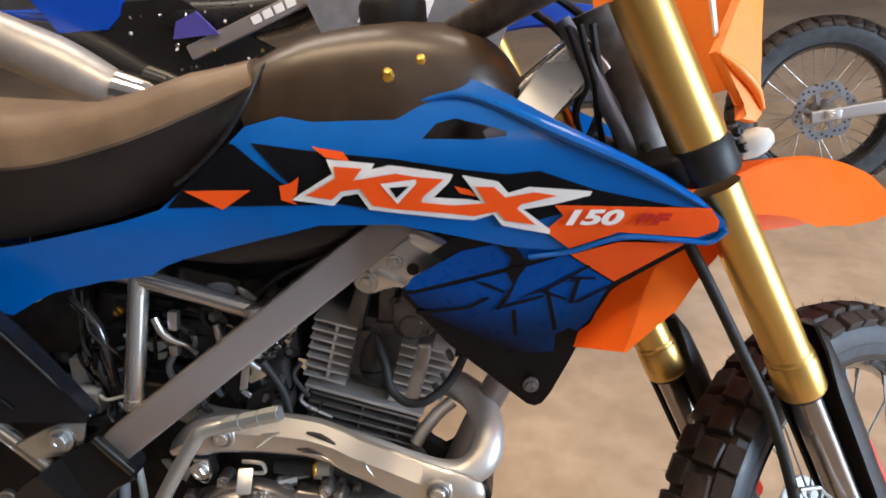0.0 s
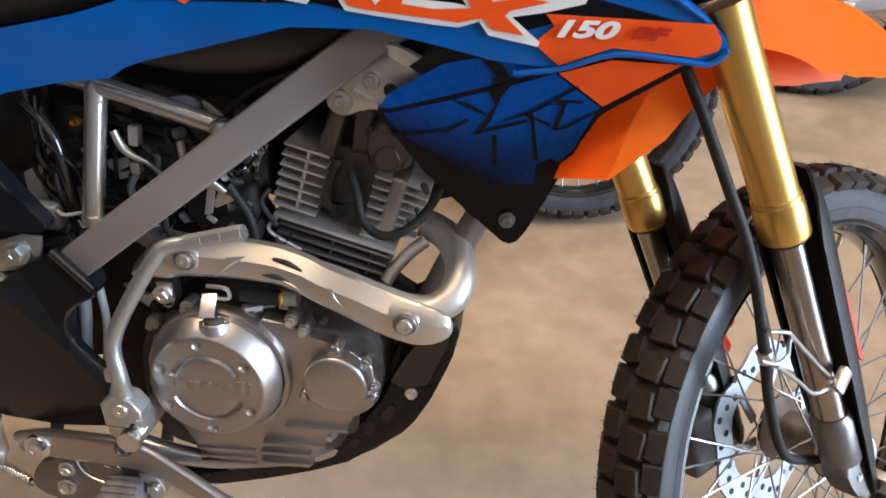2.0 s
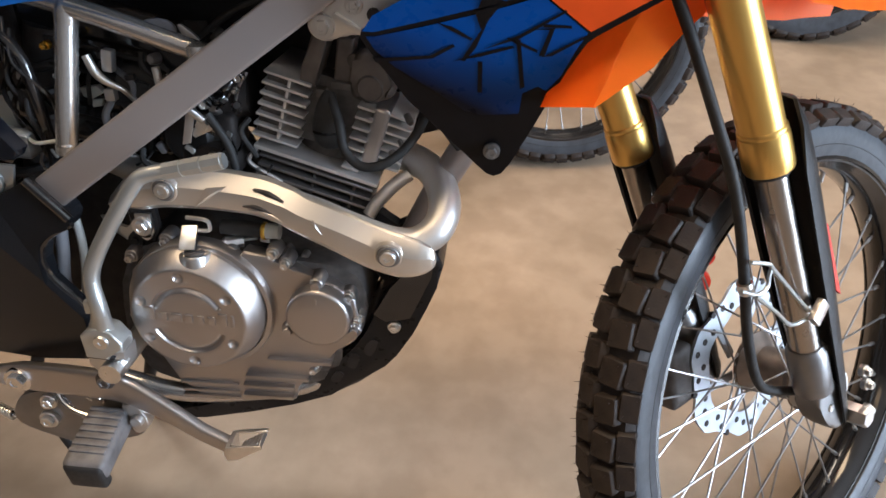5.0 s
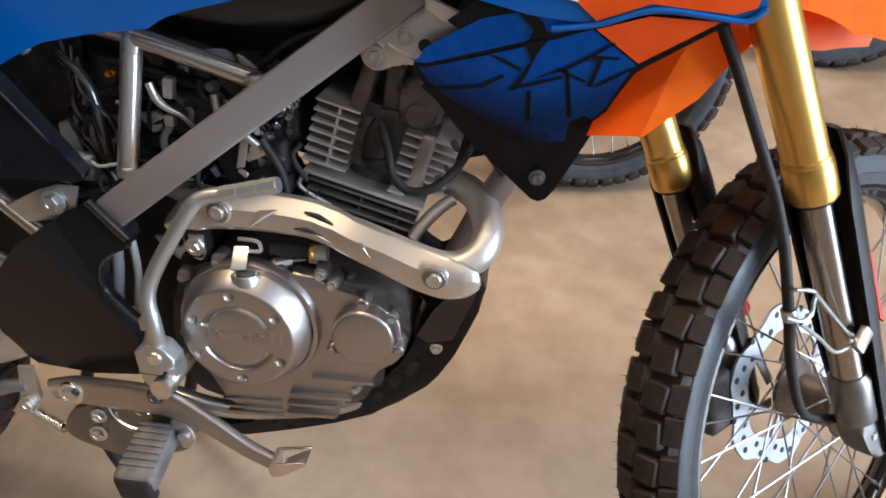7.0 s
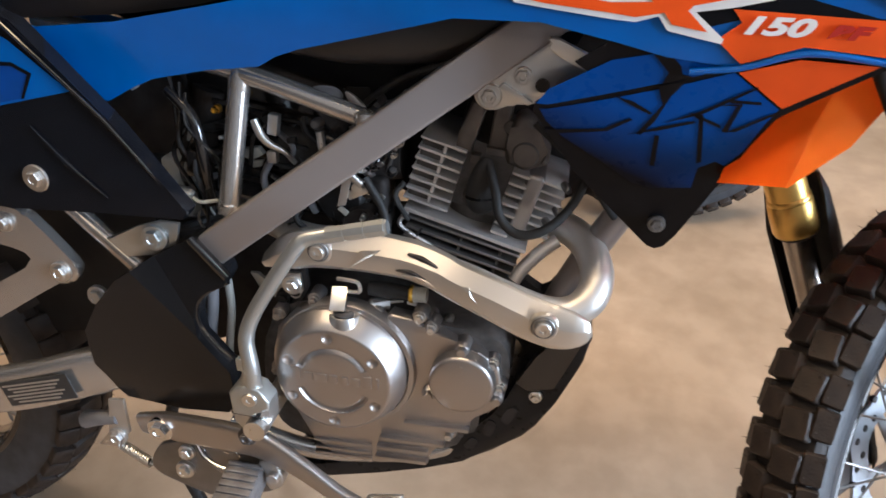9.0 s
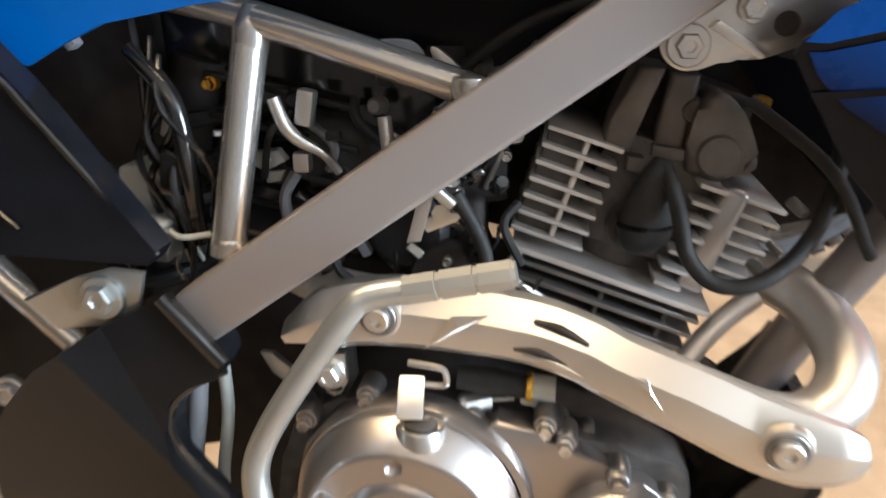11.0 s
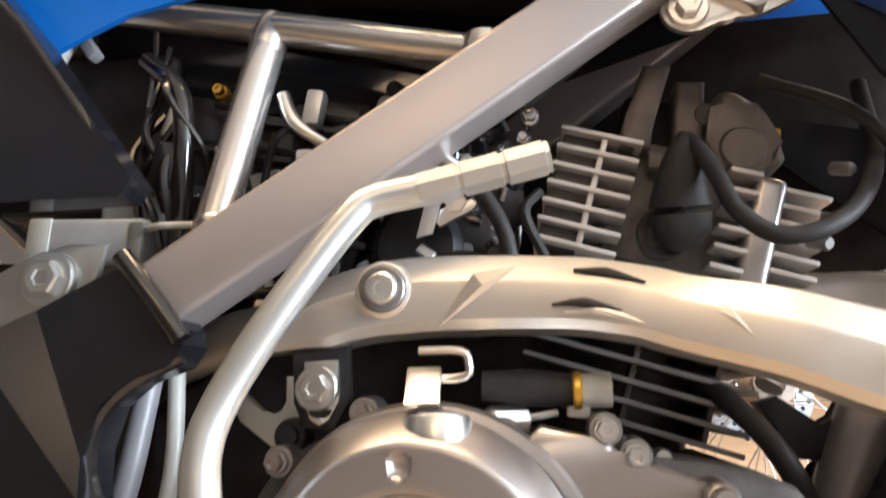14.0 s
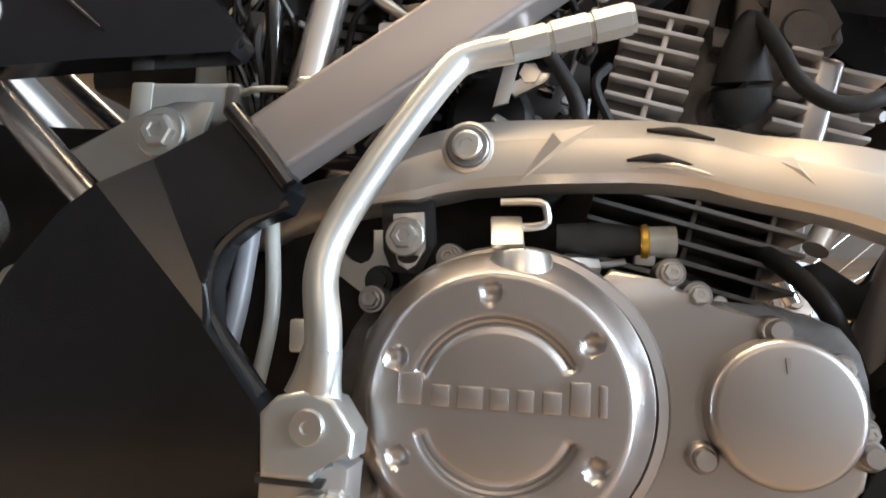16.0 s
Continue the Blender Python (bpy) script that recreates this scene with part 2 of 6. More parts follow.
def add_tube(bm, points, radius, seg=12, steps=6):
    line = curve_points(points, steps)
    n = len(line)
    radii = list(radius) if isinstance(radius, (list, tuple)) else [radius] * len(points)
    side, rings = None, []
    for i, p in enumerate(line):
        ahead = (line[min(i + 1, n - 1)] - line[max(i - 1, 0)]).normalized()
        if side is None:
            side = ahead.orthogonal().normalized()
        side = (side - ahead * side.dot(ahead)).normalized()
        up = ahead.cross(side)
        k = i / (n - 1) * (len(radii) - 1)
        j = min(int(k), len(radii) - 2)
        r = radii[j] + (radii[j + 1] - radii[j]) * (k - j)
        rings.append([bm.verts.new(p + (side * math.cos(a) + up * math.sin(a)) * r) for a in (2 * math.pi * q / seg for q in range(seg))])
    for a, b in zip(rings, rings[1:]):
        for q in range(seg):
            bm.faces.new((a[q], a[(q + 1) % seg], b[(q + 1) % seg], b[q]))
    bm.faces.new(rings[0][::-1])
    bm.faces.new(rings[-1])
    return bm


def tube(points, radius, seg=12, steps=6):
    return add_tube(bmesh.new(), points, radius, seg, steps)


def add_lathe(bm, profile, m=None, seg=40, closed=False):
    """Turns (radius, height) pairs round the local Y axis."""
    m = m or Matrix()
    rings = []
    for r, h in profile:
        if r < 1e-6:
            rings.append([bm.verts.new(m @ Vector((0, h, 0)))])
        else:
            rings.append([bm.verts.new(m @ Vector((r * math.cos(a), h, r * math.sin(a)))) for a in (2 * math.pi * q / seg for q in range(seg))])
    pairs = list(zip(rings, rings[1:])) + ([(rings[-1], rings[0])] if closed else [])
    for a, b in pairs:
        for q in range(seg):
            w = (q + 1) % seg
            if len(a) == 1 and len(b) == 1:
                continue
            if len(a) == 1:
                bm.faces.new((a[0], b[w], b[q]))
            elif len(b) == 1:
                bm.faces.new((a[q], a[w], b[0]))
            else:
                bm.faces.new((a[q], a[w], b[w], b[q]))
    return bm


def lathe(profile, m=None, seg=40, closed=False):
    return add_lathe(bmesh.new(), profile, m, seg, closed)


def add_prism(bm, outline, y0, y1, bevel=0.0, segments=2):
    """An outline of (x, z) drawn out along Y."""
    low = [bm.verts.new((x, y0, z)) for x, z in outline]
    high = [bm.verts.new((x, y1, z)) for x, z in outline]
    n = len(outline)
    faces = [bm.faces.new(low), bm.faces.new(high[::-1])]
    faces += [bm.faces.new((low[i], low[(i + 1) % n], high[(i + 1) % n], high[i])) for i in range(n)]
    if bevel:
        edges = list({e for f in faces[:2] for e in f.edges})
        bmesh.ops.bevel(bm, geom=edges, offset=bevel, segments=segments, affect="EDGES", profile=0.6)
    return bm


def prism(outline, y0, y1, bevel=0.0, segments=2):
    return add_prism(bmesh.new(), outline, y0, y1, bevel, segments)


def rounded(outline, steps=5):
    """A closed smooth outline through the given (x, z) pairs."""
    pts = [Vector(p) for p in outline]
    n, out = len(pts), []
    for i in range(n):
        a, b, c, d = pts[i - 1], pts[i], pts[(i + 1) % n], pts[(i + 2) % n]
        for k in range(steps):
            t = k / steps
            out.append(tuple(0.5 * (2 * b + (c - a) * t + (2 * a - 5 * b + 4 * c - d) * t * t + (3 * b - a - 3 * c + d) * t ** 3)))
    return out


def panel(outline, depth, off=0.0, thick=0.003, step=0.02, holes=(), creases=()):
    """A moulded sheet: an outline of (x, z) laid on the surface y = depth(x, z)."""
    bm = bmesh.new()
    verts = [bm.verts.new((x, 0, z)) for x, z in outline]
    bm.faces.new(verts)
    for axis, no in ((0, (1, 0, 0)), (2, (0, 0, 1))):
        lo, hi = min(v.co[axis] for v in bm.verts), max(v.co[axis] for v in bm.verts)
        k = math.ceil(lo / step)
        while k * step < hi:
            co = [0, 0, 0]
            co[axis] = k * step
            bmesh.ops.bisect_plane(bm, geom=bm.verts[:] + bm.edges[:] + bm.faces[:], plane_co=co, plane_no=no, dist=1e-5)
            k += 1
    for (x0, z0), (nx, nz) in creases:
        bmesh.ops.bisect_plane(bm, geom=bm.verts[:] + bm.edges[:] + bm.faces[:], plane_co=(x0, 0, z0), plane_no=(nx, 0, nz), dist=1e-6)
    for hole in holes:
        middle = Vector((sum(p[0] for p in hole) / len(hole), 0, sum(p[1] for p in hole) / len(hole)))
        sides = [(Vector((x0, 0, z0)), Vector((z1 - z0, 0, x0 - x1))) for (x0, z0), (x1, z1) in zip(hole, hole[1:] + hole[:1])]
        for co, no in sides:
            near = [f for f in bm.faces if (f.calc_center_median() - middle).length < 0.09]
            geom = near + list({e for f in near for e in f.edges}) + list({v for f in near for v in f.verts})
            bmesh.ops.bisect_plane(bm, geom=geom, plane_co=co, plane_no=no, dist=1e-6)
        gone = [f for f in bm.faces if all((f.calc_center_median() - co).dot(no) * (middle - co).dot(no) > 0 for co, no in sides)]
        bmesh.ops.delete(bm, geom=gone, context="FACES")
    bmesh.ops.triangulate(bm, faces=[f for f in bm.faces if len(f.verts) > 4])
    if thick:
        made = bmesh.ops.extrude_face_region(bm, geom=bm.faces[:])
        back = {v for v in made["geom"] if isinstance(v, bmesh.types.BMVert)}
    else:
        back = set()
    for v in bm.verts:
        v.co.y = depth(v.co.x, v.co.z) - off + (thick if v in back else 0)
    return bm


def loft(stations, shape, steps=5):
    """A beam through (centre, half height, half depth) stations, with a section shape of (a, b) pairs."""
    centres = curve_points([s[0] for s in stations], steps)
    n = len(centres)
    bm, rings = bmesh.new(), []
    for i, c in enumerate(centres):
        ahead = (centres[min(i + 1, n - 1)] - centres[max(i - 1, 0)]).normalized()
        side = Vector((0, 1, 0))
        side = (side - ahead * side.dot(ahead)).normalized()
        up = side.cross(ahead)
        if up.z < 0:
            up = -up
        k = i / (n - 1) * (len(stations) - 1)
        j = min(int(k), len(stations) - 2)
        h = stations[j][1] + (stations[j + 1][1] - stations[j][1]) * (k - j)
        w = stations[j][2] + (stations[j + 1][2] - stations[j][2]) * (k - j)
        rings.append([bm.verts.new(c + up * (a * h) + side * (b * w)) for a, b in shape])
    m = len(shape)
    for a, b in zip(rings, rings[1:]):
        for q in range(m):
            bm.faces.new((a[q], a[(q + 1) % m], b[(q + 1) % m], b[q]))
    bm.faces.new(rings[0][::-1])
    bm.faces.new(rings[-1])
    return bm


def bolt(parent, x, y, z, r=0.008, mat=None, washer=1.45, m=None, name="bolt", length=0.006):
    """A flanged hexagon bolt whose head looks along -Y."""
    bm = bmesh.new()
    at = pose(x, y, z)
    add_lathe(bm, [(0, 0.004), (r * washer, 0.004), (r * washer, -0.001), (r * washer * 0.93, -0.002), (0, -0.002)], at, 20)
    add_lathe(bm, [(r, -0.001), (r, -length), (r * 0.88, -length - 0.0012), (r * 0.5, -length - 0.0012), (r * 0.42, -length), (0, -length)], at, 6)
    return part(name, bm, mat or STEEL, parent, m=m, sharp=25)

# ---- the room ----
def slab(name, size, at, mat, label, category):
    ob = part(name, box(size, pose(0, 0, 0), 0), mat, label=label, m=pose(*at))
    return tagged(ob, category=category, kind="structure")


slab("floor", (12.4, 12.4, 0.2), (0, 2, -0.1), FLOOR, "worn beige polished concrete showroom floor with mottled stains", "floor")
# Assumed walls close the room; kept dark to hold back bounce.
slab("wall_north", (12.4, 0.2, 3.2), (0, 8.1, 1.6), WALL, "plain assumed showroom wall in darkened cream", "wall")
slab("wall_south", (12.4, 0.2, 3.2), (0, -4.1, 1.6), WALL, "plain assumed showroom wall in darkened cream", "wall")
slab("wall_west", (0.2, 12.0, 3.2), (-6.1, 2, 1.6), WALL, "plain assumed showroom wall in darkened cream", "wall")
slab("wall_east", (0.2, 5.9, 3.2), (6.1, 5.05, 1.6), WALL, "plain assumed wall in darkened cream beside the open shop front", "wall")
slab("wall_east_2", (0.2, 1.3, 3.2), (6.1, -3.35, 1.6), WALL, "plain assumed wall in darkened cream beside the open shop front", "wall")
slab("lintel", (0.2, 4.8, 0.4), (6.1, -0.3, 3.0), WALL, "assumed lintel in darkened cream over the open shop front", "wall")
slab("ceiling", (12.4, 12.4, 0.2), (0, 2, 3.3), CEIL, "plain white ceiling", "ceiling")

# ---- the motorcycle ----
bike = tagged(new("motorcycle"), "blue and orange off-road motorcycle leaning on its side stand", "motorcycle")
bike.matrix_world = pose(-0.186, 0.635, 0) @ pose(0, 0, 0, 0, 0, 6) @ pose(0, 0, 0, -10)


def skin(x, z):
    """The side of the bodywork: how far out it stands at a place along and up the machine."""
    y = -0.105 - 0.028 * min(1, max(0, x / 0.45))
    if z > 0.86:
        y += ((z - 0.86) / 0.09) ** 2 * 0.035
    if z < 0.82 and x < 0.05:
        y += min(0.016, (0.82 - z) * 0.25)
    if z < 0.80 and x > 0.05:
        y += (0.80 - z) * 0.27 * min(1, (x - 0.05) / 0.1)
    return y


SLOT = [(0.206, 0.8945), (0.220, 0.9080), (0.238, 0.9115), (0.2676, 0.9035), (0.285, 0.898), (0.2835, 0.8934), (0.2583, 0.8914)]
BODY = [(-0.52, 0.86), (-0.42, 0.815), (-0.33, 0.797), (-0.242, 0.804), (-0.175, 0.815), (-0.112, 0.826), (-0.068, 0.837), (-0.027, 0.866), (0.019, 0.904), (0.03, 0.914),
        (0.109, 0.930), (0.184, 0.940), (0.225, 0.948), (0.25, 0.946), (0.284, 0.931), (0.333, 0.903), (0.383, 0.876), (0.423, 0.853), (0.453, 0.831), (0.472, 0.812),
        (0.476, 0.803), (0.470, 0.795), (0.455, 0.791), (0.385, 0.797), (0.339, 0.783), (0.28, 0.790), (0.238, 0.801), (0.174, 0.815), (0.097, 0.816), (0.014, 0.797),
        (-0.055, 0.782), (-0.080, 0.774), (-0.098, 0.764), (-0.156, 0.758), (-0.217, 0.747), (-0.246, 0.735), (-0.272, 0.722), (-0.33, 0.735), (-0.45, 0.76), (-0.54, 0.80)]
body = part("side_panel", panel(BODY, skin, 0, 0.004, holes=[SLOT]), BLUE, bike, "glossy blue plastic tank shroud and side panel")
LOWER = [(0.205, 0.782), (0.234, 0.802), (0.29, 0.792), (0.34, 0.786), (0.385, 0.797), (0.455, 0.791), (0.386, 0.745), (0.378, 0.738), (0.364, 0.712), (0.351, 0.682), (0.336, 0.647), (0.317, 0.605), (0.308, 0.591), (0.300, 0.587),
         (0.292, 0.590), (0.279, 0.603), (0.238, 0.645), (0.212, 0.672), (0.186, 0.710), (0.170, 0.734), (0.172, 0.742), (0.18, 0.748), (0.222, 0.763), (0.218, 0.772)]
lower = part("radiator_shroud", panel(LOWER, skin, -0.0035, 0.003), BLACK_INK, bike, "black lower shroud with deep blue angular graphics")


left_skin = lambda x, z: -skin(x, z) - 0.004
part("side_panel", panel(BODY, left_skin, 0, 0.004, step=0.04), BLUE, bike, "glossy blue plastic tank shroud and side panel")
part("radiator_shroud", panel(LOWER, left_skin, 0.0035, 0.003, step=0.04), BLACK_INK, bike)


def ink(outlines, mat, name, parent, off=0.0012, label=""):
    for outline in outlines:
        part(name, panel(outline, skin, off, 0), mat, parent, label)


UPPER_PRINT = [(0.173, 0.741), (0.184, 0.756), (0.213, 0.772), (0.236, 0.785), (0.275, 0.793), (0.329, 0.789), (0.346, 0.7855), (0.3078, 0.7745), (0.2832, 0.7672), (0.2321, 0.7532), (0.1836, 0.7405)]
LOWER_PRINT = [(0.176, 0.7362), (0.1836, 0.7362), (0.2321, 0.7480), (0.2832, 0.7620), (0.3078, 0.7695), (0.3363, 0.7790), (0.378, 0.748), (0.370, 0.733), (0.358, 0.705), (0.346, 0.690), (0.338, 0.694), (0.324, 0.686), (0.322, 0.664), (0.286, 0.660), (0.268, 0.664), (0.237, 0.685), (0.2, 0.708), (0.183, 0.724)]
BROAD_LINES = [[(0.2675, 0.7945), (0.2841, 0.7765), (0.2800, 0.7660), (0.3050, 0.7735), (0.2954, 0.7758), (0.2928, 0.7831), (0.2805, 0.7948)], [(0.2772, 0.7640), (0.3000, 0.7700), (0.2894, 0.7552), (0.2794, 0.7307), (0.2689, 0.7162), (0.2652, 0.7172), (0.2834, 0.7471)], [(0.2425, 0.7526), (0.2578, 0.7489), (0.2758, 0.7388), (0.2742, 0.7366), (0.2552, 0.7457)], [(0.1812, 0.7152), (0.2359, 0.7205), (0.2575, 0.7326), (0.2601, 0.7305), (0.2385, 0.7177), (0.1836, 0.7110)]]
FINE_LINES = [[(0.2572, 0.7157), (0.2836, 0.7253), (0.3118, 0.7337), (0.3145, 0.7316), (0.2837, 0.7216)], [(0.2836, 0.7281), (0.3165, 0.7432), (0.3566, 0.7680), (0.3577, 0.7660), (0.3181, 0.7402)], [(0.3064, 0.7410), (0.3192, 0.7394), (0.3257, 0.6927), (0.3216, 0.6907), (0.3160, 0.7348)], [(0.3237, 0.7490), (0.3440, 0.7495), (0.3366, 0.7248), (0.3414, 0.7239), (0.3488, 0.7516)], [(0.3404, 0.7242), (0.3759, 0.7458), (0.377, 0.7437), (0.3479, 0.7250)], [(0.3115, 0.7404), (0.3349, 0.7306), (0.335, 0.7276), (0.3116, 0.7376)], [(0.3382, 0.7548), (0.3628, 0.7541), (0.363, 0.7516), (0.3384, 0.7517)], [(0.2811, 0.7168), (0.2853, 0.7169), (0.2856, 0.6850), (0.2812, 0.6850)]]
MARK_WHITE = [[(0.113, 0.881), (0.16, 0.875), (0.157, 0.87), (0.175, 0.873), (0.204, 0.868), (0.234, 0.862), (0.23, 0.855), (0.214, 0.841), (0.247, 0.838), (0.258, 0.836), (0.251, 0.847), (0.242, 0.861), (0.275, 0.854), (0.284, 0.843), (0.303, 0.848), (0.359, 0.842), (0.357, 0.838), (0.325, 0.831), (0.297, 0.827), (0.321, 0.807), (0.32, 0.803), (0.3, 0.807), (0.277, 0.812), (0.269, 0.823), (0.251, 0.818), (0.23, 0.82), (0.177, 0.827), (0.151, 0.831), (0.141, 0.847), (0.126, 0.845), (0.116, 0.836), (0.074, 0.843), (0.084, 0.849), (0.118, 0.867)]]
MARK_ORANGE = [[(0.12, 0.874), (0.148, 0.871), (0.138, 0.86), (0.155, 0.862), (0.18, 0.865), (0.201, 0.861), (0.225, 0.858), (0.204, 0.842), (0.202, 0.837), (0.231, 0.833), (0.263, 0.834), (0.254, 0.85), (0.271, 0.849), (0.281, 0.839), (0.308, 0.843), (0.328, 0.839), (0.295, 0.832), (0.291, 0.828), (0.308, 0.812), (0.28, 0.817), (0.273, 0.826), (0.251, 0.822), (0.23, 0.825), (0.177, 0.831), (0.155, 0.835), (0.144, 0.852), (0.125, 0.85), (0.115, 0.842), (0.089, 0.847), (0.102, 0.853), (0.121, 0.863)]]
BAND = [(0.037, 0.899), (0.104, 0.888), (0.18, 0.878), (0.242, 0.866), (0.283, 0.86), (0.313, 0.862), (0.362, 0.843), (0.429, 0.826), (0.463, 0.821), (0.352, 0.827), (0.302, 0.814), (0.272, 0.824), (0.155, 0.831), (0.122, 0.837), (0.0745, 0.837), (0.0755, 0.856)]
REAR_BLACK = [(0.013, 0.9), (-0.037, 0.86), (-0.058, 0.839), (0.0745, 0.837), (0.0712, 0.8555), (0.0195, 0.898)]
ORANGE_BAND = [(0.325, 0.83), (0.461, 0.823), (0.469, 0.81), (0.467, 0.802), (0.45, 0.796), (0.382, 0.803), (0.338, 0.787), (0.316, 0.806), (0.333, 0.82)]
ORANGE_LOW = [(0.339, 0.779), (0.383, 0.792), (0.442, 0.789), (0.38, 0.749)]
TRI = [(-0.037, 0.856), (0.033, 0.854), (0.0, 0.835)]
SHARDS = [[(0.063, 0.857), (0.074, 0.859), (0.084, 0.865), (0.08, 0.849), (0.074, 0.843), (0.079, 0.838), (0.063, 0.843)], [(0.099, 0.893), (0.13, 0.887), (0.136, 0.878), (0.113, 0.882)], [(0.234, 0.851), (0.248, 0.847), (0.255, 0.84), (0.239, 0.844)]]

K_WHITE = [(0.164, 0.856), (0.199, 0.859), (0.199, 0.855), (0.179, 0.836)]
K_BLACK = [(0.173, 0.852), (0.192, 0.853), (0.179, 0.842)]
ink([UPPER_PRINT], PRINT_BLUE, "blue_graphic", lower, -0.0024)
ink([LOWER_PRINT], FADE, "blue_graphic", lower, -0.0024)
ink(BROAD_LINES + FINE_LINES, BLACK_INK, "black_graphic", lower, -0.0012)
ink([BAND, REAR_BLACK], BLACK_INK, "black_graphic", body)
ink([ORANGE_BAND], ORANGE_INK, "orange_graphic", body, 0.0022)
ink([ORANGE_LOW], ORANGE_INK, "orange_graphic", lower, -0.0015)
ink([TRI] + SHARDS, ORANGE_INK, "orange_graphic", body, 0.0024)
ink(MARK_WHITE, WHITE_INK, "white_emblem_outline", body, 0.0030)
ink(MARK_ORANGE, ORANGE_INK, "emblem_shape", body, 0.0040)
ink([K_WHITE], WHITE_INK, "white_emblem_outline", body, 0.0046)
ink([K_BLACK], BLACK_INK, "black_graphic", body, 0.0052)
part("blue_edge", tube([(x, skin(x, z) - 0.002, z) for x, z in [(0.30, 0.779), (0.339, 0.784), (0.385, 0.798), (0.44, 0.793), (0.462, 0.791), (0.475, 0.802)]], 0.0028, 8, 4), BLUE, body)
# Bright piece added behind the slot to paint a reflection there.
part("slot_glint", prism([(0.262, 0.897), (0.272, 0.904), (0.290, 0.900), (0.290, 0.888), (0.266, 0.888)], -0.104, -0.098, 0.002), BRIGHT, body, "bright piece added as the reflection inside the shroud slot")
# raised crease along the top of the shroud
part("shroud_ridge", tube([(x, skin(x, z) - 0.001, z) for x, z in [(0.20, 0.928), (0.252, 0.930), (0.333, 0.893), (0.404, 0.858), (0.455, 0.825)]], [0.001, 0.004, 0.006, 0.005, 0.002], 8, 5), BLUE, body)


def film_text(body_text, size, shear, wide, x, z, tilt, mat, name, label):
    """Flat printed characters laid on the bodywork."""
    curve = bpy.data.curves.new(name, "FONT")
    curve.body, curve.size, curve.extrude, curve.shear = body_text, size, 0.0004, shear
    curve.align_x, curve.offset = "CENTER", 0.0008
    probe = new(name, curve)
    bpy.context.view_layer.update()
    word = bmesh.new()
    word.from_mesh(bpy.data.meshes.new_from_object(probe.evaluated_get(bpy.context.evaluated_depsgraph_get())))
    bpy.data.objects.remove(probe)
    bmesh.ops.transform(word, matrix=pose(x, 0, z, 0, tilt, 0) @ Matrix.Diagonal((wide, 1, 1, 1)) @ pose(0, 0, 0, 90, 0, 0), verts=word.verts)
    for v in word.verts:
        v.co.y += skin(v.co.x, v.co.z) - 0.0045
    return part(name, word, mat, body, label)


film_text("150", 0.0185, 0.32, 1.85, 0.3555, 0.8118, 1.5, WHITE_INK, "number", "white slanted number 150")
film_text("BF", 0.0135, 0.32, 1.85, 0.4085, 0.8105, 2.5, RED_INK, "suffix_letters", "dark red letters on the orange band")
bolt(lower, 0.297, skin(0.297, 0.620) - 0.001, 0.620, 0.006, AXLE)

# seat and tank
SECTION = [(math.cos(a), math.sin(a)) for a in (2 * math.pi * k / 20 for k in range(20))]


def squash(n):
    return [(math.copysign(abs(a) ** n, a), math.copysign(abs(b) ** n, b)) for a, b in SECTION]


SEAT_SPINE = [((-0.62, 0, 0.90), 0.045, 0.09), ((-0.50, 0, 0.885), 0.07, 0.105), ((-0.35, 0, 0.878), 0.075, 0.115), ((-0.20, 0, 0.876), 0.062, 0.115), ((-0.10, 0, 0.893), 0.058, 0.108), ((-0.02, 0, 0.918), 0.052, 0.098), ((0.045, 0, 0.945), 0.034, 0.085)]
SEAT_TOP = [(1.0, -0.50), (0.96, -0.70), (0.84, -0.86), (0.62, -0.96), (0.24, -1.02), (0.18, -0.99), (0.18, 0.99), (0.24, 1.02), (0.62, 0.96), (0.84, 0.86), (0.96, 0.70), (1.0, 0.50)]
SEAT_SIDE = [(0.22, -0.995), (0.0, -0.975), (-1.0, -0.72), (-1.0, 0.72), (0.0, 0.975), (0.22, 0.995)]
# One vinyl in two colours: shaded sides below, lit top above.
seat = part("seat", loft(SEAT_SPINE, SEAT_SIDE), SEAT_SHADED, bike, "vinyl seat, lit brown top and shaded black sides put into its colours", sharp=60)
part("seat_top", loft(SEAT_SPINE, SEAT_TOP), SEAT_LIT, seat, "vinyl seat top coloured brown as lit", sharp=50)
part("seat_piping", tube([(-0.045, -0.106, 0.862), (-0.02, -0.108, 0.878), (0.012, -0.106, 0.905), (0.035, -0.098, 0.935), (0.05, -0.075, 0.968), (0.055, -0.03, 0.983)], 0.0022, 8, 5), SATIN, seat)
tank = part("fuel_tank", loft([((0.03, 0, 0.90), 0.07, 0.088), ((0.10, 0, 0.915), 0.082, 0.098), ((0.18, 0, 0.915), 0.088, 0.104), ((0.235, 0, 0.905), 0.082, 0.096), ((0.275, 0, 0.885), 0.055, 0.072)], squash(0.6)), TANK, bike, "dark brown-black fuel tank", sharp=60)
part("filler_cap", lathe([(0, 0.03), (0.032, 0.03), (0.035, 0.024), (0.035, 0), (0, 0)], pose(0.17, 0, 0.995, 90, 0, 0), 28), BLACK, tank)
# Brass studs added for the lamps' gold glints on the tank.
part("tank_glint", lathe([(0, -0.006), (0.005, -0.005), (0.0075, 0), (0.0075, 0.004), (0, 0.004)], pose(0.178, -0.098, 0.953, 20, 0, 0), 20), BRASS, tank)
part("tank_glint", lathe([(0, -0.005), (0.0035, -0.004), (0.0055, 0), (0.0055, 0.004), (0, 0.004)], pose(0.208, -0.092, 0.964, 20, 0, 0), 20), BRASS, tank)
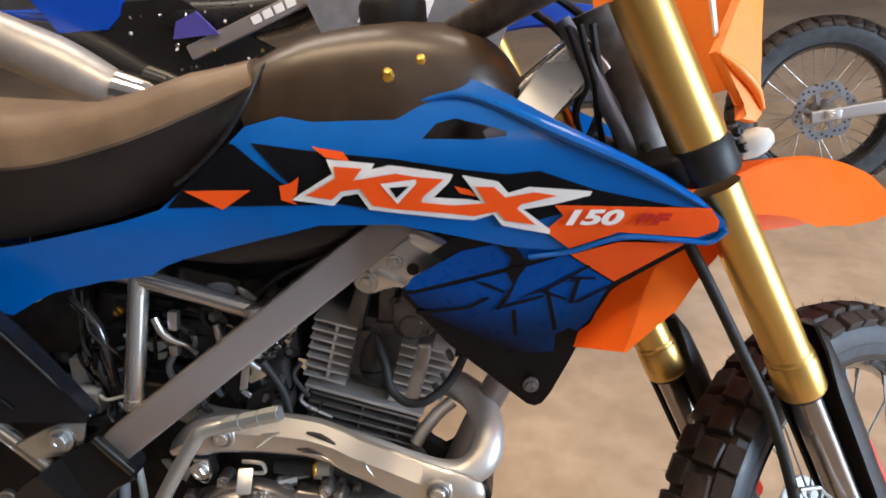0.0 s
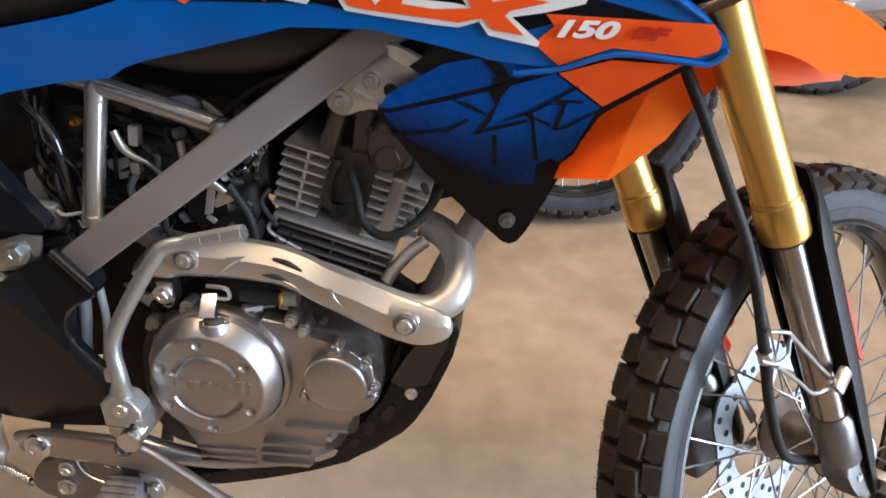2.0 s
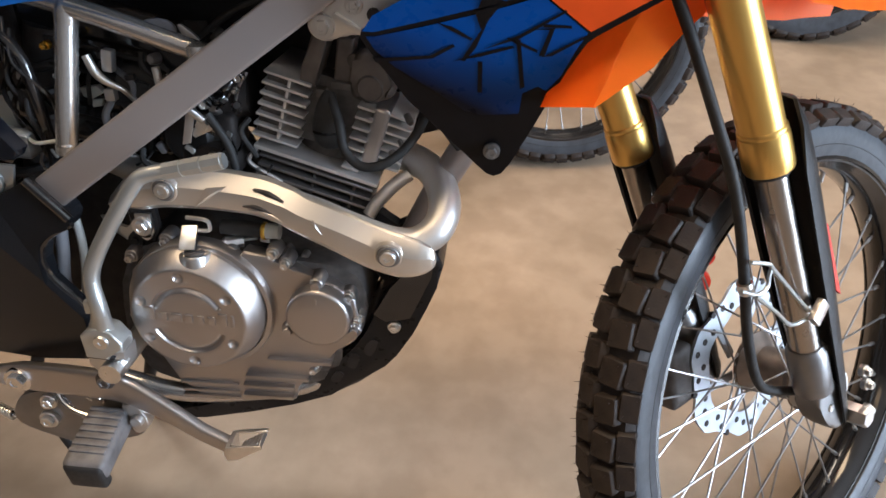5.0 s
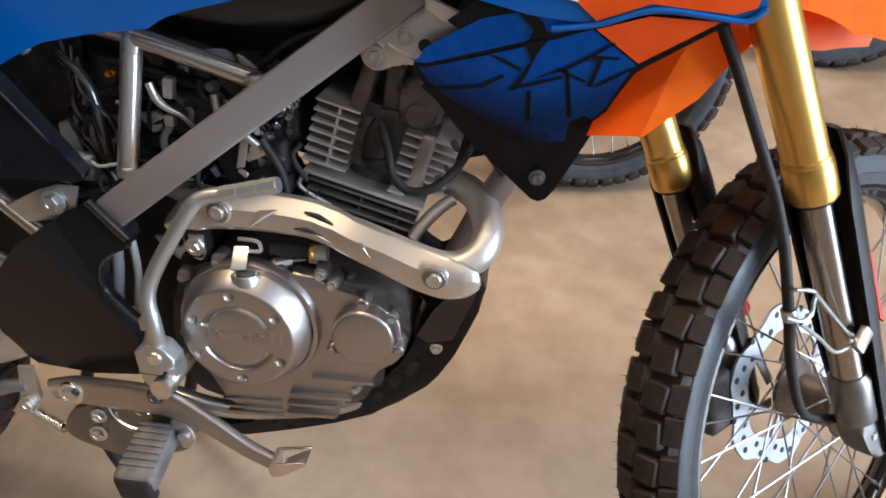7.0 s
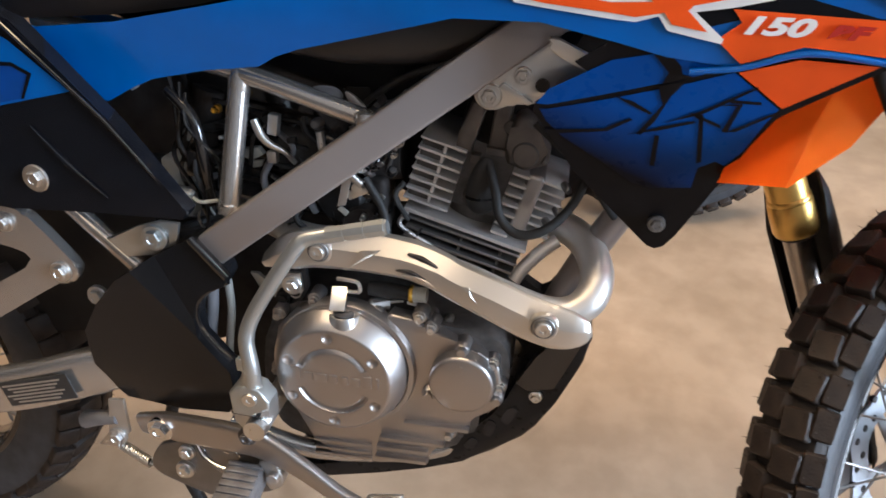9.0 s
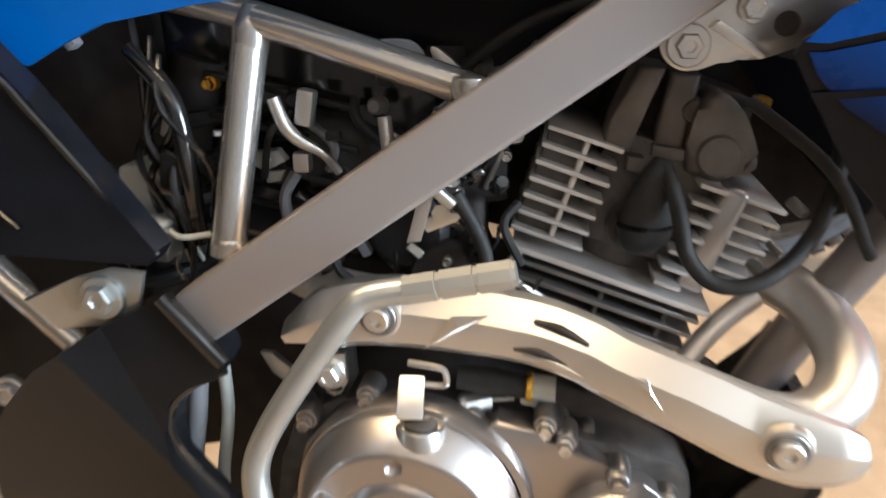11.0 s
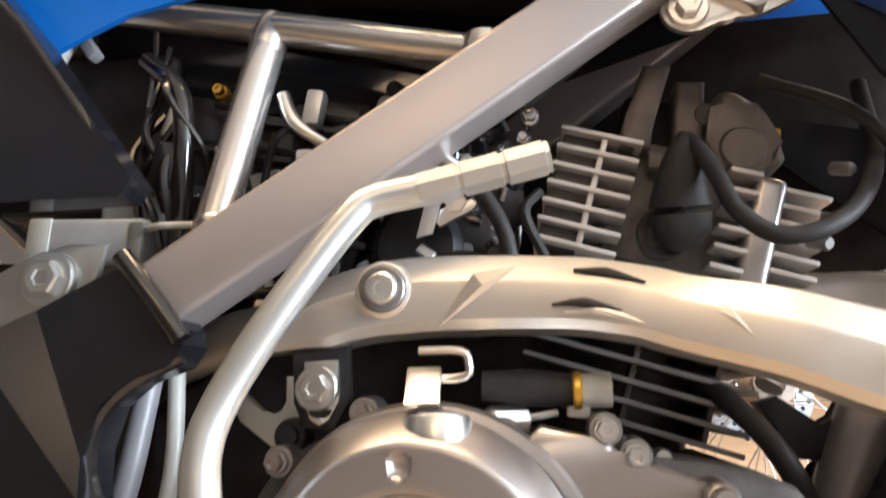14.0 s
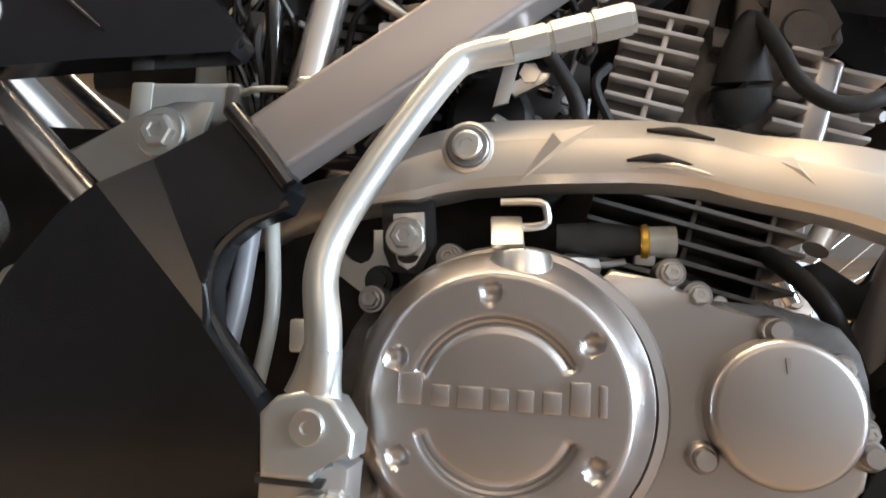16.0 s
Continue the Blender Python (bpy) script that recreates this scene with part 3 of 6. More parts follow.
# Flat black sheet added to close the gap below the tank.
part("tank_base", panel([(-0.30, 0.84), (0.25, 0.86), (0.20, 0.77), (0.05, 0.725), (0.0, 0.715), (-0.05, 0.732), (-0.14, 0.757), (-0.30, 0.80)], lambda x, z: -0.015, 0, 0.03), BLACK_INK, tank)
# Underside bulge takes the darkened tank colour for its shade.
part("tank_underside", loft([((-0.12, -0.045, 0.80), 0.02, 0.035), ((-0.02, -0.045, 0.795), 0.032, 0.04), ((0.08, -0.026, 0.80), 0.036, 0.04), ((0.2, -0.005, 0.835), 0.04, 0.04)], squash(0.7)), TANK_SHADED, tank)

# rear panel below the seat
rear = part("rear_side_cover", panel([(-0.345, 0.815), (-0.328, 0.808), (-0.247, 0.716), (-0.176, 0.622), (-0.182, 0.613), (-0.267, 0.614), (-0.387, 0.612), (-0.56, 0.63), (-0.58, 0.86), (-0.45, 0.90), (-0.40, 0.868)], lambda x, z: -0.132 - max(0, (0.70 - z)) * 0.04, 0, 0.02), BLACK_GLOSS, bike, "glossy black lower side cover with a blue corner print")
part("rim_edge", tube([(-0.40, -0.136, 0.868), (-0.34, -0.135, 0.810), (-0.248, -0.136, 0.716), (-0.178, -0.130, 0.618)], 0.0020, 8, 1), GLOSS, rear)
flat = lambda x, z: -0.1325 - max(0, (0.70 - z)) * 0.04
part("blue_graphic", panel([(-0.44, 0.785), (-0.3602, 0.8020), (-0.335, 0.790), (-0.2800, 0.742), (-0.3351, 0.7305), (-0.44, 0.708)], flat, 0.0006, 0), BLUE, rear)
part("deep_blue_graphic", panel([(-0.44, 0.765), (-0.3357, 0.7655), (-0.3199, 0.7576), (-0.3345, 0.7330), (-0.44, 0.712)], flat, 0.0014, 0), NAVY, rear)
part("black_graphic", panel([(-0.44, 0.768), (-0.336, 0.7690), (-0.316, 0.7585), (-0.3320, 0.7330), (-0.3355, 0.7325), (-0.3215, 0.7570), (-0.337, 0.7650), (-0.44, 0.764)], flat, 0.0022, 0), BLACK_INK, rear)
part("moulded_crease", tube([(-0.335, -0.1335, 0.705), (-0.300, -0.1345, 0.665), (-0.262, -0.1365, 0.632)], [0.001, 0.0026, 0.001], 8, 5), BLACK_GLOSS, rear)
bolt(rear, -0.344, -0.134, 0.648, 0.009, washer=1.7)

# ---- frame ----
spar = part("frame", box((0.03, 0.034, 0.03), pose(0.415, 0, 0.93), 0.004), GREY_PAINT, bike, "grey painted steel perimeter frame")


def beam(a, b, high, deep, mat, name="frame_spar", bevel=0.004, label=""):
    a, b = Vector(a), Vector(b)
    x = (b - a).normalized()
    z = Vector((0, 1, 0)).cross(x).normalized() * -1
    if z.z < 0:
        z = -z
    y = z.cross(x)
    m = Matrix((x, y, z)).transposed().to_4x4()
    m.translation = (a + b) / 2
    return part(name, box(((b - a).length, deep, high), m, bevel, 3), mat, spar, label)


beam((-0.176, -0.097, 0.563), (0.236, -0.039, 0.8511), 0.039, 0.032, GREY_PAINT)
beam((0.228, -0.040, 0.850), (0.372, -0.032, 0.962), 0.048, 0.030, SILVER_TUBE)
beam((-0.176, 0.097, 0.563), (0.165, 0.049, 0.8015), 0.039, 0.032, GREY_PAINT)
beam((0.160, 0.050, 0.798), (0.372, 0.032, 0.962), 0.048, 0.030, SILVER_TUBE)
# Bright tilted plate added: daylight on the spar's face, put into colour.
part("lit_spar_plate", panel([(0.284, 0.908), (0.332, 0.9643), (0.344, 0.9626), (0.3640, 0.9380), (0.320, 0.896)], lambda x, z: -0.088 + (z - 0.90) * 0.75, 0, 0.010), BRIGHT, spar, "bright plate added for the daylit face of the frame spar")
part("head_hose", tube([(0.340, -0.045, 0.990), (0.3571, -0.050, 0.9596), (0.3704, -0.050, 0.9336), (0.3814, -0.050, 0.9072), (0.3964, -0.050, 0.8774), (0.405, -0.045, 0.850)], 0.0085, 12, 5), GREY_PLASTIC, spar, "grey hose beside the steering head")
for k in range(3):
    part("head_cable", tube([(0.344 + 0.012 * k, -0.062 + 0.006 * k, 0.985), (0.3538 + 0.009 * k, -0.064 + 0.006 * k, 0.9547), (0.3616 + 0.008 * k, -0.062 + 0.006 * k, 0.930), (0.3515 + 0.02 * k, -0.058 + 0.008 * k, 0.905), (0.358 + 0.02 * k, -0.050 + 0.01 * k, 0.870)], 0.0028 + 0.0005 * k, 8, 5), RUBBER, spar)
part("head_tube", tube([(0.376, -0.005, 1.0), (0.432, -0.005, 0.84)], 0.028, 20, 1), DARK_CAST, spar)
for sgn in (1, -1):
    part("frame_tube", tube([(-0.158, -0.083 * sgn, 0.600), (-0.139, -0.053 * sgn, 0.742)], 0.0115, 18, 1), SILVER_TUBE, spar, "satin silver upright tube")
    part("weld", tube([(-0.1405, -0.055 * sgn, 0.730), (-0.1395, -0.054 * sgn, 0.736), (-0.138, -0.052 * sgn, 0.750), (-0.1375, -0.051 * sgn, 0.756)], [0.0116, 0.0124, 0.0124, 0.0108], 18, 1), SILVER_TUBE, spar)
    part("frame_tube", tube([(-0.36, -0.058 * sgn, 0.80), (-0.24, -0.052 * sgn, 0.773), (-0.14, -0.053 * sgn, 0.750), (0.012, -0.068 * sgn, 0.7065)], 0.0107, 16, 4), SILVER_TUBE, spar, "satin silver seat tube")
    part("weld", lathe([(0.0, -0.010), (0.011, -0.007), (0.0125, 0), (0.011, 0.007), (0.0, 0.010)], pose(0.002, -0.072 * sgn, 0.711, 90, 0, 0), 16), SILVER_TUBE, spar)
    part("weld", lathe([(0.0116, -0.004), (0.0126, -0.002), (0.0128, 0.001), (0.0116, 0.004)], pose(-0.1565, -0.081 * sgn, 0.607, 60, 0, 0), 20), SILVER_TUBE, spar)
    part("subframe_tube", tube([(-0.58, -0.08 * sgn, 0.80), (-0.372, -0.086 * sgn, 0.618), (-0.262, -0.086 * sgn, 0.505)], 0.0105, 16, 1), SILVER_TUBE, spar)
part("down_tube", tube([(0.385, 0, 0.87), (0.30, 0, 0.66), (0.235, 0, 0.54), (0.19, 0, 0.44), (0.17, 0, 0.355), (0.05, 0, 0.285)], 0.017, 18, 5), GREY_PAINT, spar)
# engine hanger
hanger = part("engine_hanger", prism(rounded([(0.110, 0.740), (0.112, 0.727), (0.126, 0.720), (0.148, 0.727), (0.166, 0.728), (0.200, 0.742), (0.228, 0.757), (0.205, 0.782), (0.175, 0.790), (0.150, 0.770), (0.128, 0.752)], 4), -0.051, -0.046, 0.0015), STEEL, spar, "bright zinc engine hanger plate")
bolt(hanger, 0.1245, -0.053, 0.735, 0.0078, STEEL, washer=1.6)
bolt(hanger, 0.157, -0.053, 0.756, 0.0072, STEEL, washer=1.25)
part("fold", prism([(0.134, 0.745), (0.163, 0.728), (0.168, 0.731), (0.139, 0.749)], -0.058, -0.050, 0.001), STEEL, hanger)
# Dark disc on the plate paints the shade inside a hole.
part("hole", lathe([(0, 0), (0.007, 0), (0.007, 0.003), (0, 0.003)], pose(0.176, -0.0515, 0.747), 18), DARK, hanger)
part("hanger_bar", prism(rounded([(0.184, 0.797), (0.190, 0.797), (0.238, 0.7735), (0.240, 0.766), (0.232, 0.764), (0.186, 0.785)], 3), -0.092, -0.080, 0.003), BRIGHT, spar, "bright silver bar above the engine hanger")

# ---- engine ----
engine = part("engine", prism(rounded([(-0.13, 0.46), (-0.07, 0.495), (0.01, 0.492), (0.06, 0.480), (0.148, 0.462), (0.156, 0.40), (0.115, 0.345), (0.08, 0.29), (-0.10, 0.285), (-0.145, 0.34)], 4), -0.075, 0.11, 0.01), DARK_CAST, bike, "grey painted single-cylinder engine")
COVER = [(-0.098, 0.345), (-0.116, 0.375), (-0.123, 0.42), (-0.114, 0.460), (-0.088, 0.489), (-0.050, 0.501), (-0.014, 0.497), (0.004, 0.490), (0.0116, 0.4807), (0.0194, 0.4885), (0.0245, 0.4945), (0.0497, 0.4882), (0.0585, 0.485), (0.0633, 0.4773), (0.0713, 0.4722), (0.0802, 0.4760),
         (0.1067, 0.4606), (0.125, 0.455), (0.148, 0.436), (0.152, 0.402), (0.1464, 0.380), (0.1362, 0.370), (0.119, 0.367), (0.1153, 0.348), (0.094, 0.341), (0.085, 0.318), (0.0657, 0.304), (0.0635, 0.280), (0.003, 0.274), (-0.055, 0.272), (-0.085, 0.300)]
part("case_cover", prism(COVER, -0.090, -0.070, 0.004, 3), CASE, engine, "satin grey engine side cover")
CLUTCH = pose(-0.036, 0, 0.4225)


def clutch_face():
    """The round cover: a bevelled drum whose flat face carries two arc-shaped grooves and six round dimples."""
    bm, n = bmesh.new(), 216
    shape = [(0.0790, -0.085, 0), (0.0800, -0.104, 0), (0.0792, -0.1055, 0), (0.0675, -0.1275, 0), (0.0655, -0.1288, 0)]
    shape += [(0.0635 - 0.0014 * k, -0.1290, 0) for k in range(11)]
    shape += [(0.0465, -0.1291, 0), (0.0448, -0.1291, 0.15), (0.0432, -0.1291, 0.85), (0.0416, -0.1291, 1.0), (0.0396, -0.1291, 0.55), (0.0374, -0.1291, 0.1), (0.0355, -0.1291, 0), (0.0160, -0.1291, 0)]
    pits = [(0.0565 * math.cos(radians(a)), 0.0565 * math.sin(radians(a))) for a in (92.5, 155.5, 32.5, 207.5, 328.5, 268.5)]
    rings = []
    for r, y, deep in shape:
        ring = []
        for k in range(n):
            a = 360 * k / n
            x, z = r * math.cos(radians(a)), r * math.sin(radians(a))
            g = max(min(1, (a - 24) / 3, (160 - a) / 3), min(1, (a - 198) / 3, (336 - a) / 3), 0)
            near = min(math.hypot(x - px, z - pz) for px, pz in pits) / 0.0058
            ring.append(bm.verts.new((x, y + 0.0036 * deep * g + 0.0042 * math.sqrt(max(0.0, 1 - near * near)), z)))
        rings.append(ring)
    for one, two in zip(rings, rings[1:]):
        for q in range(n):
            bm.faces.new((one[q], one[(q + 1) % n], two[(q + 1) % n], two[q]))
    bm.faces.new(rings[-1])
    return bm


part("clutch_cover", clutch_face(), CASE, engine, "round satin grey clutch cover", CLUTCH, 32)
part("cover_step", lathe([(0.0850, -0.080), (0.0860, -0.094), (0.0840, -0.099), (0.079, -0.100), (0.078, -0.080)], CLUTCH @ pose(0.003, 0, -0.001), 60), CASE, engine)
# raised maker's emblem, as plain blocks
for x, w, h in ((-0.0795, 0.0125, 0.0165), (-0.0640, 0.0100, 0.0110), (-0.0490, 0.0135, 0.0110), (-0.0345, 0.0095, 0.0110), (-0.0215, 0.0085, 0.0110), (-0.0085, 0.0095, 0.0110), (0.0050, 0.0100, 0.0165), (0.0160, 0.0040, 0.0155)):
    part("emblem_block", box((w, 0.0030, h), pose(x, -0.1297, 0.4205 - 0.052 * (x + 0.036) + h / 2, 0, 3, 0), 0.0013, 2), CASE, engine)
SMALL = pose(0.107, 0, 0.419)
part("oil_filter_cover", lathe([(0.0385, -0.080), (0.0378, -0.1040), (0.0370, -0.1065), (0.0350, -0.1082), (0.0330, -0.1088), (0, -0.1092)], SMALL, 48), CASE, engine, "small round satin grey cover")
part("cover_mark", prism([(0.1060, 0.4470), (0.1085, 0.4470), (0.1078, 0.4390), (0.1066, 0.4390)], -0.1098, -0.1080, 0), CASE, engine)
for x, z in ((0.1065, 0.4600), (0.0675, 0.3950), (0.1468, 0.3985)):
    part("cover_lug", lathe([(0.0, -0.098), (0.0066, -0.098), (0.0082, -0.096), (0.0088, -0.075)], pose(x, 0, z), 20), CASE, engine)
    part("bolt", lathe([(0.0, -0.1045), (0.0050, -0.1045), (0.0060, -0.1020), (0.0060, -0.094)], pose(x, 0, z), 16), CASE, engine)
for x, z in ((0.0565, 0.4915), (0.0700, 0.4790), (-0.112, 0.478), (-0.066, 0.502), (-0.122, 0.40), (0.006, 0.490), (0.149, 0.408), (0.090, 0.330), (0.140, 0.44)):
    part("bolt_boss", lathe([(0.0, -0.086), (0.0078, -0.086), (0.0086, -0.084), (0.0090, -0.066)], pose(x, 0, z), 18), CASE, engine)
    bolt(engine, x, -0.088, z, 0.0050, CASE if x < 0 else STEEL, washer=1.25)
# ribs stepping down the foot of the cover
for x0, x1, z in ((0.0361, 0.1150, 0.3455), (0.0052, 0.0850, 0.3180), (0.0, 0.0650, 0.3030), (-0.002, 0.0630, 0.2870)):
    part("case_rib", box((x1 - x0, 0.016, 0.0055), pose((x0 + x1) / 2, -0.089, z), 0.0016), CASE, engine)
for z in (0.300, 0.288, 0.279):
    part("case_rib", box((0.075, 0.010, 0.004), pose(-0.045, -0.088, z), 0.0014), CASE, engine)
# filler neck and cap
part("filler_neck", lathe([(0.0, -0.012), (0.0150, -0.012), (0.0168, -0.010), (0.0168, 0.002), (0.0160, 0.0035), (0.0135, 0.0035), (0.0130, 0.001), (0.0, 0.001)], pose(-0.024, -0.108, 0.4960, 82, 0, 0), 36), STEEL, engine, "short bright steel filler neck")
part("neck_ring", lathe([(0.0, 0.0005), (0.0110, 0.0005), (0.0110, 0.0045), (0.0095, 0.0055), (0.0, 0.0055)], pose(-0.024, -0.108, 0.4960, 82, 0, 0), 28), DARK_CAST, engine)
part("clutch_arm", box((0.018, 0.004, 0.030), pose(-0.032, -0.100, 0.514, -50, 0, 6), 0.0018), STEEL, engine, "bright steel clutch release arm")
part("cable_clip", tube([(-0.036, -0.088, 0.533), (-0.014, -0.090, 0.532), (-0.010, -0.090, 0.526), (-0.012, -0.090, 0.519), (-0.032, -0.088, 0.518)], 0.0024, 8, 3), STEEL, engine)
part("cable_boot", tube([(-0.005, -0.070, 0.514), (0.020, -0.070, 0.513), (0.044, -0.070, 0.511)], [0.0085, 0.010, 0.0085], 14, 4), RUBBER, engine)
part("cable_end", lathe([(0.009, 0), (0.009, 0.016), (0.0, 0.016)], pose(0.046, -0.070, 0.511, 0, 0, -90), 16), CLOUDY, engine)
part("cable_ring", lathe([(0.0095, 0), (0.0105, 0.001), (0.0105, 0.004), (0.0095, 0.005)], pose(0.042, -0.070, 0.511, 0, 0, -90), 16), BRASS, engine)
part("breather_box", box((0.060, 0.040, 0.024), pose(0.095, -0.052, 0.455, 28, 8, 4), 0.004), GLOSS, engine, "small glossy black breather box")
part("box_knob", lathe([(0.0, -0.016), (0.007, -0.016), (0.009, -0.012), (0.009, 0.012)], pose(0.0640, -0.066, 0.4800), 14), DARK_CAST, engine)
part("box_screw", lathe([(0.0, -0.006), (0.004, -0.006), (0.005, -0.003), (0.005, 0.006)], pose(0.0860, -0.060, 0.4760), 12), STEEL, engine)
part("cable_adjuster", lathe([(0.0, -0.012), (0.006, -0.012), (0.0085, -0.009), (0.0085, 0.010), (0.0, 0.012)], pose(0.0070, -0.072, 0.4960, 0, 0, -60), 9), STEEL, engine)
part("adjuster_rod", tube([(0.010, -0.070, 0.4965), (0.034, -0.068, 0.5000)], 0.0022, 8, 1), ZINC, engine)
part("adjuster_clip", box((0.012, 0.010, 0.014), pose(0.0450, -0.068, 0.5040, 0, 8, 0), 0.002), ZINC, engine)
part("adjuster_frame", prism([(-0.1100, 0.5390), (-0.0775, 0.5400), (-0.0762, 0.5100), (-0.0850, 0.4930), (-0.1030, 0.4945), (-0.1085, 0.5080)], -0.076, -0.068, 0.002), BLACK, engine)
part("adjuster_plate", prism([(-0.1016, 0.5297), (-0.0826, 0.5303), (-0.0815, 0.5082), (-0.0870, 0.4985), (-0.0925, 0.4955), (-0.0980, 0.4990), (-0.1013, 0.5090)], -0.0795, -0.0755, 0.0012), STEEL, engine)
# Dark piece in place of the eye's shaded opening.
part("plate_eye_shade", prism(rounded([(-0.0980, 0.5040), (-0.0860, 0.5040), (-0.0885, 0.5000), (-0.0955, 0.5000)], 3), -0.0802, -0.079, 0), DARK, engine)
part("plate_fold", box((0.030, 0.012, 0.003), pose(-0.0930, -0.075, 0.5395), 0.001), ZINC, engine)
bolt(engine, -0.0935, -0.0815, 0.5152, 0.0082)
part("swing_bracket", prism([(-0.1456, 0.4984), (-0.1193, 0.4789), (-0.1086, 0.4937), (-0.1050, 0.5116), (-0.1060, 0.5230), (-0.1189, 0.5230), (-0.1169, 0.5089), (-0.1200, 0.5030), (-0.1260, 0.5005), (-0.1326, 0.5030), (-0.1440, 0.5150), (-0.1540, 0.5150)], -0.061, -0.056, 0.001), ZINC, engine, "bright plated swing arm bracket")
part("rubber_bolt", lathe([(0.0, -0.009), (0.0050, -0.009), (0.0055, -0.006), (0.0088, -0.006), (0.0098, -0.003), (0.0098, 0.008)], pose(-0.1115, -0.066, 0.4902), 20), BLACK, engine)

# cylinder: fins square to an axis that leans forward
CYL = pose(0.102, 0.036, 0.578, 0, 17.5, 0)


def fins(name, u0, u1, heights, y0, y1, mat=None):
    """Cooling fins one above the other, each a piece of its own on one mesh."""
    first = None
    for k, w in enumerate(heights):
        at = CYL @ pose(0, 0, w)
        if first is None:
            first = part(name, box((u1 - u0, y1 - y0, 0.0034), pose((u0 + u1) / 2, (y0 + y1) / 2, 0), 0.0014, 2), mat or FIN, engine, m=at)
        else:
            again(first, at)


fins("head_fin", -0.083, -0.030, [0.006 + 0.0124 * k for k in range(7)], -0.055, 0.06)
part("fin_web", box((0.004, 0.08, 0.076), CYL @ pose(-0.054, -0.012, 0.042), 0.0014), FIN, engine)
# Dark block behind the fins puts the gaps' shade into its colour.
part("fin_gap_shade", box((0.027, 0.08, 0.076), CYL @ pose(-0.067, -0.006, 0.042), 0.002), DARK_CAST, engine)
fins("head_fin", 0.024, 0.044, [0.002 + 0.0124 * k for k in range(7)], -0.055, 0.06)
fins("head_fin", 0.058, 0.088, [0.012 + 0.0104 * k for k in range(7)], -0.044, 0.06)
part("head_block", box((0.020, 0.078, 0.080), CYL @ pose(0.051, -0.008, 0.040), 0.006, 3), CASE, engine, "pale cast cylinder head block")
part("plug_recess", lathe([(0.0, 0.004), (0.010, 0.004), (0.013, -0.002), (0.016, -0.004), (0.017, 0.0), (0.017, 0.02)], CYL @ pose(-0.004, -0.040, 0.030), 24), DARK_CAST, engine)
part("plug_hex", lathe([(0.0, -0.006), (0.006, -0.006), (0.0075, -0.004), (0.0075, 0.006)], CYL @ pose(-0.004, -0.038, 0.030), 6), DARK_CAST, engine)
part("cylinder_head", box((0.086, 0.11, 0.085), CYL @ pose(0.0, 0.02, 0.05), 0.012), DARK_CAST, engine)
part("head_gasket_plate", box((0.148, 0.115, 0.0050), CYL @ pose(-0.004, 0.001, -0.008), 0.002), FIN, engine)
fins("barrel_fin", -0.070, 0.066, [-0.0904 + 0.0122 * k for k in range(7)], -0.052, 0.075, BARREL)
for k in range(7):
    part("fin_edge", box((0.136, 0.0016, 0.0034), CYL @ pose(-0.002, -0.0526, -0.0904 + 0.0122 * k), 0.0005, 1), AXLE, engine)
part("fin_web", box((0.0035, 0.08, 0.080), CYL @ pose(-0.004, -0.008, -0.052), 0.0012), BARREL, engine)
part("fin_web", box((0.0035, 0.08, 0.080), CYL @ pose(0.044, -0.008, -0.052), 0.0012), BARREL, engine)
part("barrel", lathe([(0.0, -0.11), (0.046, -0.11), (0.046, 0.01), (0, 0.01)], CYL @ pose(0, 0.02, 0, 90, 0, 0), 32), DARK_CAST, engine)
# Coloured near black so the gaps between the posts look shaded.
part("rocker_cover", box((0.10, 0.070, 0.05), CYL @ pose(0.0, 0.025, 0.110), 0.012, 3), DARK, engine)
part("rocker_post", prism([(0.0830, 0.665), (0.1020, 0.662), (0.1060, 0.680), (0.1200, 0.718), (0.1020, 0.720), (0.0880, 0.685)], -0.014, 0.040, 0.004, 3), HEAD, engine)
part("rocker_post", prism([(0.1175, 0.664), (0.1375, 0.661), (0.1440, 0.712), (0.1250, 0.714)], 0.002, 0.050, 0.004, 3), HEAD, engine)
part("post_foot", prism([(0.1165, 0.658), (0.1385, 0.655), (0.1385, 0.6635), (0.1170, 0.6665)], -0.004, 0.040, 0.002), HEAD, engine)
part("post_foot", prism([(0.1000, 0.650), (0.1110, 0.648), (0.1115, 0.6585), (0.1010, 0.660)], -0.012, 0.030, 0.002), HEAD, engine)
part("tappet_dome", prism(rounded([(0.1400, 0.648), (0.1760, 0.648), (0.1860, 0.656), (0.1720, 0.690), (0.1550, 0.702), (0.1430, 0.690)], 4), -0.006, 0.050, 0.009, 4), HEAD, engine, "rounded cast tappet cover")
part("tappet_dome", lathe([(0.0, -0.004), (0.013, -0.004), (0.017, 0.0), (0.019, 0.006), (0.019, 0.02)], pose(0.1600, -0.004, 0.6600), 28), HEAD, engine)
part("head_boss", lathe([(0.0, -0.003), (0.007, -0.003), (0.009, 0.0), (0.009, 0.03)], pose(0.1420, 0.004, 0.688), 20), DARK_CAST, engine)
part("spark_plug_boot", loft([((0.1205, -0.028, 0.663), 0.005, 0.005), ((0.1190, -0.030, 0.655), 0.009, 0.008), ((0.1165, -0.027, 0.640), 0.014, 0.010), ((0.1150, -0.022, 0.620), 0.019, 0.012), ((0.1160, -0.018, 0.604), 0.017, 0.010), ((0.1180, -0.014, 0.597), 0.009, 0.007)], squash(0.85), 4), RUBBER, engine, "black rubber spark plug boot")
